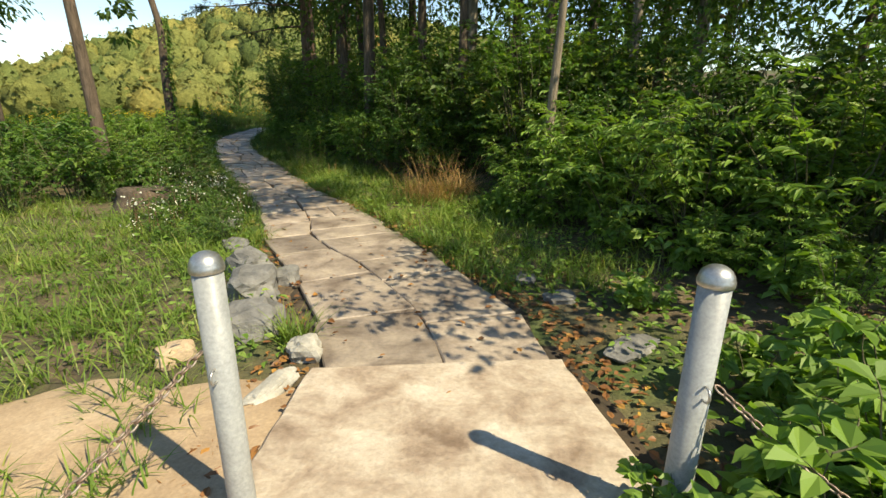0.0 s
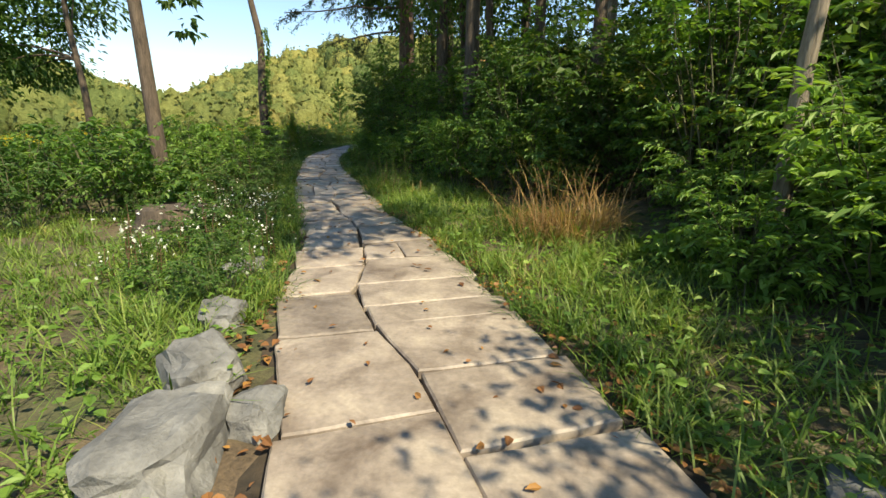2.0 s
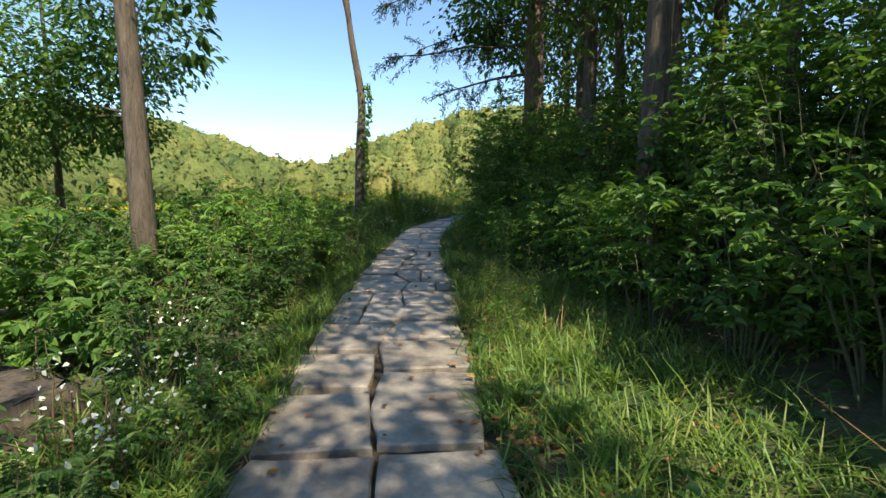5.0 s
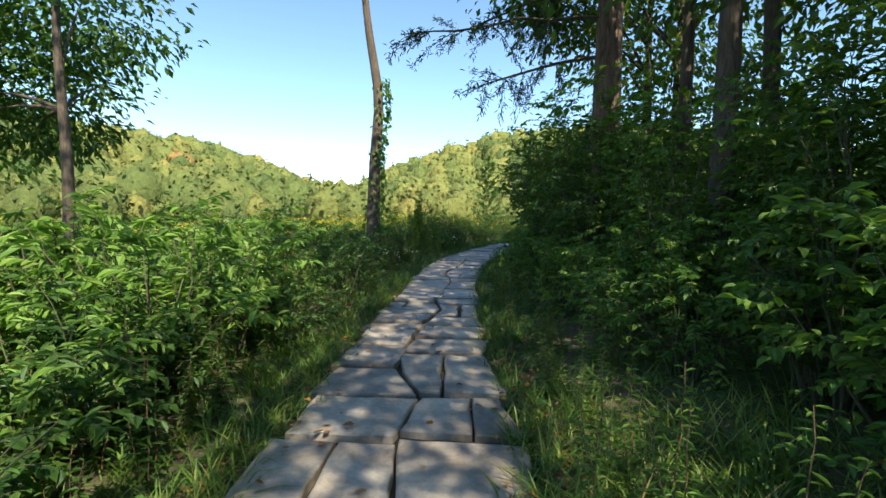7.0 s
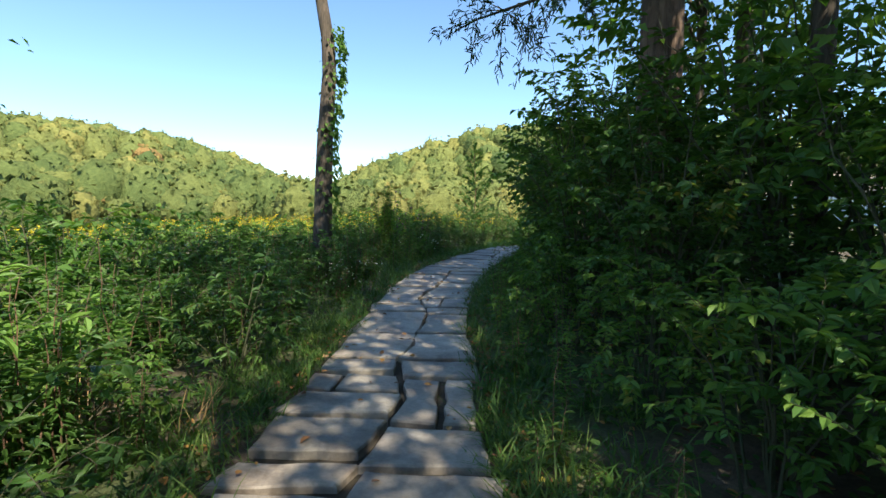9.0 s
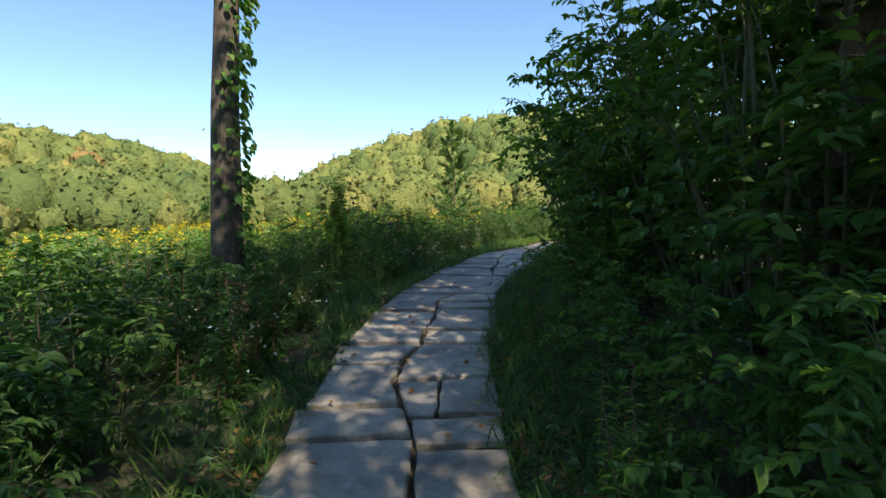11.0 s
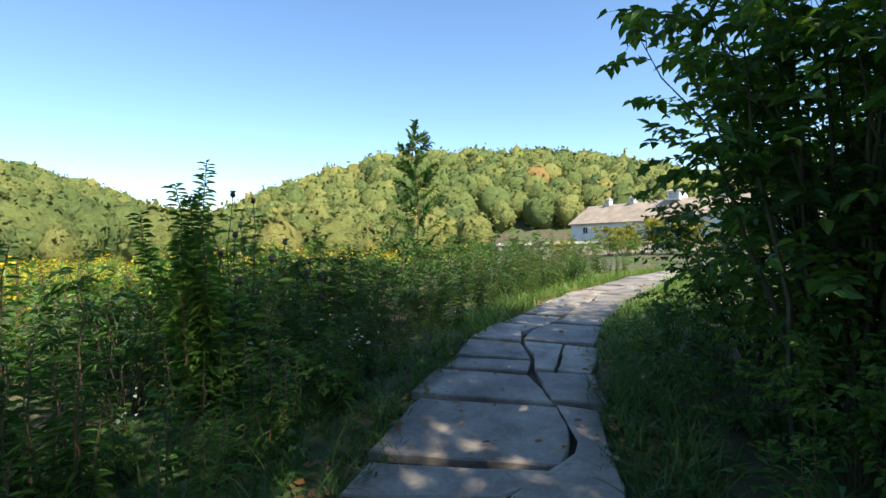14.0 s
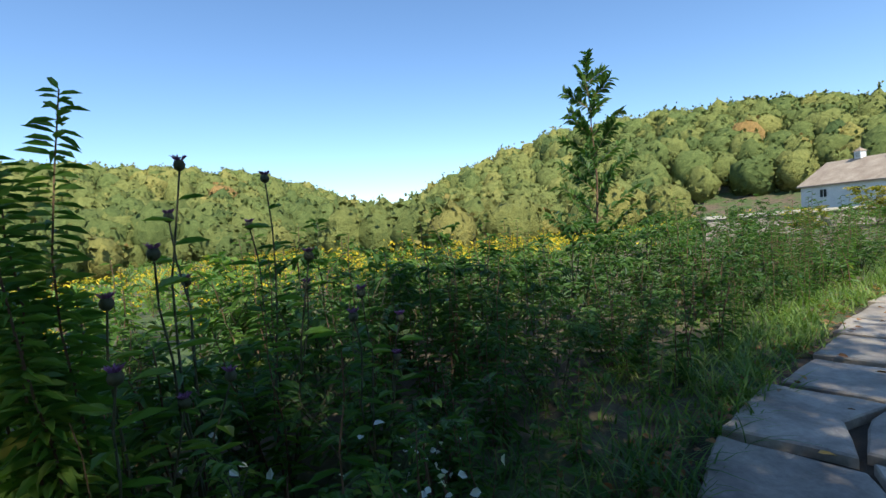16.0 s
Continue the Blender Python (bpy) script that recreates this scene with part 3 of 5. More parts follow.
def barn():
    a, b = Vector((-10.6, 108, 0)), Vector((9.3, 87, 0))
    turn = math.atan2(b.y - a.y, b.x - a.x)
    z = 1.0
    ob = empty("barn", Matrix.Translation((a.x, a.y, z)) @ Matrix.Rotation(turn, 4, "Z"), "long white barn with a tan roof and roof vents", "barn")
    L, D = 46.0, 9.0
    bm = bmesh.new()
    box_bm(bm, (0, 0, -2.5), (L, D, 2.7))
    g = [bm.verts.new((x, y, zz)) for x in (0.01, L - 0.01) for y, zz in ((0.05, 2.7), (D / 2, 5.6), (D - 0.05, 2.7))]
    bm.faces.new(g[0:3]), bm.faces.new(g[3:6])
    part("wall", from_bm(bm, "wall", WHITEWASH, False), ob)
    gable_roof("roof", 0, L, D, 2.8, 5.75, 0.35, ROOFING, ob)
    for x in (4.5, 9.6, 24.5, 32):
        cupola(x, D / 2, 5.6, 0.85, 0.95, ob)
    cupola(17.5, D / 2, 5.5, 1.9, 1.3, ob)
    for x in (3.0, 7.5, 12.0, 16.5, 21.0, 25.5, 30.0):
        w = box("window", (x, -0.05, 0.9), (x + 1.0, 0.06, 1.9), DARK_GLASS, ob)
        for lo, hi in (((x - 0.1, -0.09, 0.8), (x + 1.1, 0.03, 0.9)), ((x - 0.1, -0.09, 1.9), (x + 1.1, 0.03, 2.0)), ((x - 0.1, -0.09, 0.9), (x, 0.03, 1.9)), ((x + 1.0, -0.09, 0.9), (x + 1.1, 0.03, 1.9)), ((x + 0.47, -0.08, 0.9), (x + 0.53, 0.02, 1.9))):
            box("frame", lo, hi, WHITEWASH, w)
    # front wing
    bm = bmesh.new()
    box_bm(bm, (24, -6, -2.5), (40, 0, 2.6))
    part("wing", from_bm(bm, "wing", WHITEWASH, False), ob)
    box("window", (26.2, -6.06, 0.7), (27.6, -5.95, 1.7), DARK_GLASS, ob)
    bm = bmesh.new()
    q = [bm.verts.new(c) for c in ((23.7, -6.4, 2.55), (40.3, -6.4, 2.55), (40.3, 3.2, 4.9), (23.7, 3.2, 4.9))]
    f = bm.faces.new(q)
    e = bmesh.ops.extrude_face_region(bm, geom=[f])
    for v in e["geom"]:
        if isinstance(v, bmesh.types.BMVert):
            v.co.z += 0.16
    bmesh.ops.recalc_face_normals(bm, faces=bm.faces[:])
    part("wing_roof", from_bm(bm, "wing_roof", ROOFING, False), ob)
    return ob


barn()


def low_wall():
    a, b = Vector((-14.6, 52.5)), Vector((1.0, 64.0))
    d = b - a
    ob = empty("stone_wall", Matrix.Translation((a.x, a.y, 0.1)) @ Matrix.Rotation(math.atan2(d.y, d.x), 4, "Z"), "low grey stone wall with a pale coping", "wall", kind="structure")
    box("wall_body", (0, 0, -1.0), (d.length, 0.45, 0.72), WALL_STONE, ob)
    rng = random.Random(4)
    x = -0.1
    while x < d.length:
        w = rng.uniform(1.2, 1.9)
        box("coping_stone", (x, -0.12, 0.724), (x + w - 0.02, 0.6, 0.9 + rng.uniform(-0.015, 0.015)), COPING, ob, 0.02)
        x += w


low_wall()


# ---- bollards and chains ----
def lathe(profile, segments=24):
    bm = bmesh.new()
    rings = []
    for r, z in profile:
        rings.append([bm.verts.new((r * math.cos(2 * math.pi * i / segments), r * math.sin(2 * math.pi * i / segments), z)) for i in range(segments)])
    for a, b in zip(rings, rings[1:]):
        for i in range(segments):
            bm.faces.new((a[i], a[(i + 1) % segments], b[(i + 1) % segments], b[i]))
    bm.faces.new(rings[0][::-1]), bm.faces.new(rings[-1])
    return bm


def bollard(x, y, top, lean_x, lean_y):
    z = h(x, y) - 0.1
    H = top - z
    ob = empty("bollard", Matrix.Translation((x, y, z)) @ Euler((lean_x, lean_y, 0)).to_matrix().to_4x4(), "grey painted steel pipe bollard with a domed cap", "bollard", "bollards at the path entrance")
    part("post", from_bm(lathe([(0.058, 0), (0.058, 0.12), (0.056, 0.3), (0.056, H - 0.002), (0.045, H)]), "post", PAINT), ob)
    cap = [(0.061, H - 0.012), (0.0635, H - 0.006), (0.0635, H + 0.008), (0.061, H + 0.014)] + [(0.06 * math.cos(a), H + 0.014 + 0.052 * math.sin(a)) for a in [radians(d) for d in (8, 20, 35, 50, 65, 80)]]
    part("cap", from_bm(lathe(cap), "cap", STEEL), ob, "dull steel domed cap")
    bm = bmesh.new()
    ring_into(bm, Matrix.Translation((0.0, -0.066, H - 0.42)) @ Matrix.Rotation(radians(90), 4, "Y"), 0.03, 0.03, 0.005)
    part("eye_ring", from_bm(bm, "eye_ring", STEEL), ob)
    return ob


def ring_into(bm, m, rx, rz, r, n=12, k=6):
    rows = []
    for i in range(n):
        a = 2 * math.pi * i / n
        c, o = Vector((rx * math.cos(a), rz * math.sin(a), 0)), Vector((math.cos(a), math.sin(a), 0))
        rows.append([bm.verts.new(m @ (c + o * r * math.cos(2 * math.pi * j / k) + Vector((0, 0, r * math.sin(2 * math.pi * j / k))))) for j in range(k)])
    for i in range(n):
        for j in range(k):
            bm.faces.new((rows[i][j], rows[i][(j + 1) % k], rows[(i + 1) % n][(j + 1) % k], rows[(i + 1) % n][j]))


def chain(a, b, drop, label):
    """A hanging chain of welded links from a to b."""
    a, b = Vector(a), Vector(b)
    ob = empty("chain", Matrix.Translation((a.x, a.y, a.z)), label, "chain", "chains between the bollards")
    bm = bmesh.new()
    ring_into(bm, Matrix(), 0.023, 0.0125, 0.0042)
    link = from_bm(bm, "link", CHAIN)
    n = int((b - a).length * 1.04 / 0.036)
    pts = [a.lerp(b, i / n) - Vector((0, 0, 4 * drop * (i / n) * (1 - i / n))) for i in range(n + 1)]
    for i in range(n):
        d = (pts[i + 1] - pts[i])
        q = d.to_track_quat("X", "Z").to_matrix().to_4x4()
        o = new("link", link)
        o.parent = ob
        o.matrix_basis = Matrix.Translation((pts[i] + pts[i + 1]) / 2 - a) @ q @ Matrix.Rotation(radians(90 * (i % 2) + 20), 4, "X")
    return ob


bollard(-0.86, 1.655, 1.03, 0.0, -0.008)
bollard(0.98, 1.58, 1.02, 0.0, 0.0)
chain((-0.92, 1.62, 0.7), (-1.3, 0.1, 0.42), 0.05, "rusty steel chain hanging from a bollard")
chain((1.03, 1.54, 0.62), (1.9, 0.55, 0.25), 0.1, "weathered chain sagging from a bollard")


# ---- stump and rocks ----
def rock_mesh(seed, sx, sy, sz, mat, rough=0.25):
    bm = bmesh.new()
    bmesh.ops.create_icosphere(bm, subdivisions=3, radius=1.0)
    off = Vector((seed * 7.1, seed * 3.3, seed))
    for v in bm.verts:
        c = v.co.copy()
        for a in range(3):
            c[a] = math.copysign(abs(c[a]) ** 0.65, c[a])
        n = noise.noise(c * 1.1 + off) * rough + noise.noise(c * 2.7 + off) * rough * 0.5
        q = noise.cell(c * 1.4 + off) * rough * 0.35
        v.co = Vector((c.x * sx, c.y * sy, c.z * sz)) * (0.85 + n + q)
    me = from_bm(bm, "rock", mat, False)
    return me


def rock(x, y, z, sx, sy, sz, turn, seed, mat, label):
    me = rock_mesh(seed, sx, sy, sz, mat)
    ob = new("rock", me)
    ob.matrix_world = Matrix.Translation((x, y, z)) @ Matrix.Rotation(turn, 4, "Z")
    return tagged(ob, label, "rock", "rocks edging the path")


ROCKS = [
    (-1.62, 3.62, 0.34, 0.26, 0.2, 0.5, 0), (-1.02, 3.2, 0.15, 0.13, 0.13, 0.2, 1), (-1.1, 2.68, 0.09, 0.26, 0.06, -0.35, 1),
    (-1.95, 4.55, 0.3, 0.42, 0.2, 0.3, 0), (-2.25, 5.2, 0.26, 0.34, 0.22, 0.9, 0), (-1.72, 4.95, 0.14, 0.18, 0.13, 0.1, 0),
    (-1.95, 3.1, 0.16, 0.13, 0.12, 0.8, 2), (-2.75, 6.1, 0.18, 0.26, 0.13, 0.5, 0), (-3.3, 7.2, 0.2, 0.24, 0.13, 0.2, 0),
    (1.5, 3.3, 0.3, 0.14, 0.05, 0.7, 0), (1.2, 4.4, 0.2, 0.14, 0.07, 0.2, 0), (0.95, 4.95, 0.16, 0.12, 0.06, 1.2, 0),
]
for i, (x, y, sx, sy, sz, turn, kind) in enumerate(ROCKS):
    rock(x, y, h(x, y) + sz * 0.35, sx, sy, sz, turn, i + 1, (ROCK, ROCK_PALE, SAND)[kind], ("grey weathered rock beside the path", "pale chalky rock beside the path", "tan sandstone rock in the grass")[kind])


def stump():
    x, y = -5.75, 9.1
    ob = empty("tree_stump", put(x, y, 0.4, 1, 0.05), "old sawn log lying weathered in the undergrowth", "stump")
    bm = bmesh.new()
    n = 20
    rows = []
    for k, zz in enumerate((0.0, 0.12, 0.3, 0.4, 0.42)):
        flare = 1.25 - 0.3 * min(1, zz / 0.3)
        rows.append([])
        for i in range(n):
            a = 2 * math.pi * i / n
            r = (0.4 + 0.05 * math.sin(3 * a + 1) + 0.03 * math.sin(7 * a)) * flare * (0.93 if k == 4 else 1)
            rows[-1].append(bm.verts.new((r * 1.35 * math.cos(a), r * math.sin(a), zz)))
    for a, b in zip(rows, rows[1:]):
        for i in range(n):
            bm.faces.new((a[i], a[(i + 1) % n], b[(i + 1) % n], b[i]))
    part("bark", from_bm(bm, "bark", BARK), ob)
    bm = bmesh.new()
    top = [bm.verts.new((0.5 * math.cos(2 * math.pi * i / n), 0.37 * math.sin(2 * math.pi * i / n), 0.4 + 0.02 * math.sin(i * 1.7))) for i in range(n)]
    c = bm.verts.new((0.05, 0.02, 0.44))
    for i in range(n):
        bm.faces.new((top[i], top[(i + 1) % n], c))
    part("sawn_face", from_bm(bm, "sawn_face", BARK), ob, "weathered brown sawn face")


stump()


# ---- pine limbs and ivy ----
def pine_limbs(ob, seed, heights):
    """Drooping limbs with sprays of needles, each limb a part with its needles under it."""
    rng = np.random.default_rng(seed)
    for z, az, ln in heights:
        d = np.array([[math.cos(az), math.sin(az), 0.05]])
        p = curve_points(np.array([[0.0, 0, z]]), d, np.array([ln]), 8, rng, 0.16, 0.12)
        k = 14
        t = rng.uniform(0.3, 1, k) * 6.99
        i0 = t.astype(int)
        start = p[0, i0]
        side = unit(rng.normal(0, 1, (k, 3)) * [1, 1, 0.5] + d * 0.8 - [0, 0, 0.5])
        tw = curve_points(start, side, rng.uniform(0.4, 1.1, k), 4, rng, 0.35, 0.1)
        v, f, _ = merge([(*tubes(p, np.linspace(0.05, 0.012, 8)[None]), 0), (*tubes(tw, np.linspace(0.012, 0.004, 4)[None].repeat(k, 0), 3), 0)])
        limb = part("limb", raw_mesh("limb", v, f, [BARK]), ob)
        n = 55
        li = np.repeat(np.arange(k), n)
        u = rng.uniform(0.15, 1, len(li)) * 2.999
        j = u.astype(int)
        fr = (u - j)[:, None]
        base = tw[li, j] * (1 - fr) + tw[li, j + 1] * fr + rng.normal(0, 0.05, (len(li), 3))
        lv, lf = leaf_geometry(base, rng.normal(0, 1, (len(li), 3)) + side[li] * 0.8 - [0, 0, 0.3], rng.uniform(0.09, 0.17, len(li)), 0.16, rng)
        part("needles", raw_mesh("needles", lv, lf, [NEEDLES]), limb)


def ivy(ob, seed, x_at, lo, hi, count, side, radius, size):
    rng = np.random.default_rng(seed)
    z = rng.uniform(lo, hi, count)
    a = side + rng.normal(0, 0.8, count)
    r = radius + np.abs(rng.normal(0, 0.06, count))
    off = np.array([[np.interp(q, [c[2] for c in x_at], [c[0] for c in x_at]), np.interp(q, [c[2] for c in x_at], [c[1] for c in x_at])] for q in z])
    base = np.stack([off[:, 0] + np.cos(a) * r, off[:, 1] + np.sin(a) * r, z], -1)
    axis = np.stack([np.cos(a), np.sin(a), -0.9 + 0 * a], -1) + rng.normal(0, 0.4, (count, 3))
    v, f = leaf_geometry(base, axis, size * rng.uniform(0.6, 1.3, count), 0.8, rng)
    part("ivy", raw_mesh("ivy", v, f, [LEAF_DARK]), ob, "dark glossy ivy leaves")


# ---- trees ----
IVY_TRUNK = [(0, 0, 0), (-0.12, 0.22, 1.8), (-0.25, 0.44, 3.4), (-0.1, 0.55, 4.8), (-0.35, 0.5, 5.8), (-0.55, 0.45, 7), (-0.9, 0.3, 11)]
TREES = [
    ("broadleaf_tree", -8.3, 11.8, 0.165, [(0, 0, 0), (-0.1, 0.05, 2.5), (-0.25, 0.1, 6), (-0.5, 0, 12)], [(10.5, 0, 0, 2.6, 2.6, 110, 22), (4.4, 0.6, 0.3, 0.45, 1.1, 16, 12)], BARK, LEAF_TREE, "tall slim tree with grey-brown furrowed bark"),
    ("leaning_tree", -12.1, 21.9, 0.215, IVY_TRUNK, [(11.5, -0.8, 0, 2.4, 2.0, 80, 20)], BARK, LEAF_TREE, "bare leaning trunk with ivy climbing one side"),
    ("pine_tree", -5.8, 22.0, 0.36, [(0, 0, 0), (0, 0, 6), (0.1, 0, 15)], [], BARK_PINE, NEEDLES, "tall pine with reddish plated bark"),
    ("broadleaf_tree", -13.9, 15.3, 0.12, [(0, 0, 0), (0.15, 0, 2.5), (-0.1, 0, 5), (0.3, 0, 9)], [(6.2, -1.2, 0.6, 1.9, 1.7, 120, 22), (4.2, -2.0, 0.3, 1.8, 1.4, 110, 22)], BARK, LEAF_MID, "slim dark tree with a forked top"),
    ("broadleaf_tree", -18.5, 15.6, 0.14, [(0, 0, 0), (0.1, 0, 4), (0, 0, 8)], [(5.2, 0, 0, 2.7, 2.9, 150, 22)], BARK, LEAF_LIGHT, "small leafy tree beyond the undergrowth"),
    ("broadleaf_tree", -17.5, 13.0, 0.14, [(0, 0, 0), (0.1, 0, 4), (0, 0, 8)], [(4.6, 0, 0, 2.7, 2.6, 220, 24)], BARK, LEAF_TREE, "small leafy tree beyond the undergrowth"),
    ("broadleaf_tree", -16.0, 9.5, 0.14, [(0, 0, 0), (0.1, 0, 4), (0, 0, 7)], [(3.4, 0, 0, 2.4, 1.9, 160, 22)], BARK, LEAF_TREE, "small leafy tree beyond the undergrowth"),
    ("broadleaf_tree", -2.2, 14.9, 0.2, [(0, 0, 0), (0.05, 0, 4), (0, 0.1, 14)], [(8.5, -1.0, 0, 2.4, 2.4, 100, 20)], BARK, LEAF_TREE, "tall woodland tree above the thicket"),
    ("broadleaf_tree", -0.6, 15.6, 0.17, [(0, 0, 0), (-0.05, 0, 4), (0, 0.1, 13)], [(8.2, -0.6, 0, 2.2, 2.6, 90, 20)], BARK, LEAF_TREE, "tall woodland tree above the thicket"),
    ("broadleaf_tree", 0.8, 14.2, 0.17, [(0, 0, 0), (0, 0, 4), (-0.1, 0.1, 13)], [(7.4, 0.3, 0.2, 2.8, 3.0, 170, 22)], BARK_PALE, LEAF_TREE, "tall pale-barked woodland tree"),
    ("broadleaf_tree", 2.3, 16.2, 0.18, [(0, 0, 0), (0, 0, 4), (0.1, 0.1, 14)], [(6.8, 0, 0, 3.0, 3.8, 230, 22)], BARK, LEAF_TREE, "tall woodland tree above the thicket"),
    ("broadleaf_tree", 4.1, 14.2, 0.16, [(0, 0, 0), (0, 0, 4), (0.1, 0.1, 12)], [(6.3, 0, 0, 2.8, 3.6, 230, 22)], BARK_PALE, LEAF_TREE, "tall pale-barked woodland tree"),
    ("broadleaf_tree", 5.8, 11.6, 0.17, [(0, 0, 0), (0, 0, 4), (0.1, 0.1, 12)], [(5.9, 0, 0, 2.6, 3.4, 230, 22)], BARK_PALE, LEAF_TREE, "tall pale-barked woodland tree"),
    # The sapling's high crown is added off its stem to shade the path.
    ("broadleaf_tree", 1.72, 7.75, 0.085, [(0, 0, 0), (-0.03, 0, 1.5), (0.05, 0.02, 3), (0.2, 0, 7)], [(7.5, -0.1, -1.8, 1.5, 1.2, 85, 18)], BARK_PALE, LEAF_MID, "slender pale sapling among the shrubs"),
    ("broadleaf_tree", 7.2, 7.0, 0.15, [(0, 0, 0), (-0.1, 0, 3), (0.1, 0, 9)], [(5.0, 0, 0, 2.3, 2.8, 190, 22)], BARK, LEAF_TREE, "woodland tree with spreading leafy limbs"),
    ("broadleaf_tree", 4.4, 2.6, 0.1, [(0, 0, 0), (-0.2, 0.1, 2), (-0.2, 0.1, 6)], [(3.3, -1.5, 0.05, 1.25, 0.4, 80, 11), (3.6, -1.2, 1.2, 1.15, 0.4, 75, 11)], BARK, LEAF_MID, "small tree with a limb reaching over the path"),
    ("broadleaf_tree", 9.0, 9.5, 0.2, [(0, 0, 0), (0, 0, 5), (0.1, 0, 13)], [(6, 0, 0, 3.2, 4.4, 240, 22)], BARK, LEAF_TREE, "tall woodland tree deep in the wood"),
    # This and the next six are added; high crowns shade path and verge.
    ("broadleaf_tree", 0.5, 12.9, 0.15, [(0, 0, 0), (0, 0, 4), (0.1, 0, 11)], [(7.6, -2.4, -0.7, 1.9, 1.7, 75, 18)], BARK, LEAF_TREE, "tall woodland tree above the thicket"),
    ("broadleaf_tree", 2.4, 11.6, 0.13, [(0, 0, 0), (0, 0, 4), (0.1, 0, 11)], [(7.8, -2.7, -0.7, 1.8, 1.6, 65, 18)], BARK, LEAF_TREE, "tall woodland tree above the thicket"),
    ("broadleaf_tree", 3.8, 10.2, 0.12, [(0, 0, 0), (0, 0, 4), (-0.3, -0.2, 11)], [(8.0, -3.5, -1.2, 1.7, 1.5, 95, 18)], BARK_PALE, LEAF_TREE, "slim tree added to shade the path with its offset crown"),
    ("broadleaf_tree", -4.2, 20.6, 0.14, [(0, 0, 0), (0, 0, 4), (0, 0, 11)], [(8.2, -2.1, -0.3, 2.2, 1.8, 150, 20)], BARK, LEAF_TREE, "tall tree beside the path, added to shade it"),
    ("broadleaf_tree", -5.3, 24.3, 0.13, [(0, 0, 0), (0, 0, 4), (0, 0, 10)], [(7.2, -1.7, -1.0, 2.1, 1.9, 170, 22)], BARK, LEAF_TREE, "tall tree beside the path, added to shade it"),
    ("broadleaf_tree", -1.9, 16.9, 0.14, [(0, 0, 0), (-0.1, 0, 4), (-0.6, -0.1, 11)], [(8.5, -3.5, -1.2, 2.2, 1.8, 90, 20)], BARK, LEAF_TREE, "tall leaning tree added to shade the path and verge"),
    ("broadleaf_tree", -3.0, 19.2, 0.14, [(0, 0, 0), (-0.1, 0, 4), (-0.6, -0.1, 11)], [(8.6, -3.6, -1.9, 2.1, 1.8, 75, 20)], BARK, LEAF_TREE, "tall leaning tree added to shade the path and verge"),
    ("broadleaf_tree", -1.2, 20.0, 0.2, [(0, 0, 0), (0, 0, 5), (0.1, 0, 13)], [(6.6, 0, 0, 2.9, 3.6, 230, 22)], BARK, LEAF_TREE, "tall woodland tree behind the thicket"),
    ("broadleaf_tree", -3.6, 18.4, 0.18, [(0, 0, 0), (0, 0, 5), (0.1, 0, 12)], [(6.4, 0, 0, 2.4, 3.2, 110, 20)], BARK, LEAF_TREE, "tall woodland tree behind the thicket"),
    ("broadleaf_tree", -4.6, 24.6, 0.2, [(0, 0, 0), (0, 0, 5), (0.1, 0, 11)], [(6.2, -0.2, 0, 2.3, 2.9, 210, 22)], BARK, LEAF_TREE, "tall woodland tree behind the thicket"),
    ("broadleaf_tree", 7.5, 17.5, 0.2, [(0, 0, 0), (0, 0, 5), (0.1, 0, 13)], [(6.0, 0, 0, 3.2, 4.4, 230, 22)], BARK, LEAF_TREE, "tall woodland tree deep in the wood"),
    ("broadleaf_tree", 6.2, 17.4, 0.15, [(0, 0, 0), (0, 0, 5), (0.1, 0, 8)], [(4.3, 0, 0, 2.4, 2.6, 120, 20)], BARK, LEAF_TREE, "low-crowned tree deep in the wood"),
    ("broadleaf_tree", 8.6, 15.6, 0.15, [(0, 0, 0), (0, 0, 5), (0.1, 0, 8)], [(4.2, 0, 0, 2.4, 2.6, 120, 20)], BARK, LEAF_TREE, "low-crowned tree deep in the wood"),
    ("broadleaf_tree", 11.0, 13.4, 0.15, [(0, 0, 0), (0, 0, 5), (0.1, 0, 8)], [(4.0, 0, 0, 2.4, 2.6, 120, 20)], BARK, LEAF_TREE, "low-crowned tree deep in the wood"),
    ("broadleaf_tree", 12.0, 80.0, 0.3, [(0, 0, 0), (0, 0, 5), (0.1, 0, 11)], [(8.6, 0, 0, 3.4, 2.6, 110, 24)], BARK, LEAF_MID, "spreading tree behind the barn yard"),
]
for i, (name, x, y, r, pts, crown, bark, leaf, label) in enumerate(TREES):
    ob = tree(name, x, y, r, pts, crown, bark, leaf, label, 100 + 31 * i, size=0.5 if y > 50 else 0.12 if y < 3 else 0.2)
    if name == "pine_tree":
        pine_limbs(ob, 3, [(4.6, 3.3, 3.2), (5.4, 3.7, 4.2), (6.1, 3.0, 4.6), (6.6, 2.5, 3.6), (6.9, 4.2, 4.4), (7.4, 3.4, 4.8), (7.9, 2.2, 3.4), (8.3, 4.6, 4.2), (9.0, 3.2, 4.4), (9.6, 1.0, 3.5), (7.2, 5.6, 3.2), (10.5, 4.0, 3.5)])
    if name == "leaning_tree":
        ivy(ob, 4, IVY_TRUNK, 0.9, 5.4, 560, 0.8, 0.19, 0.11)

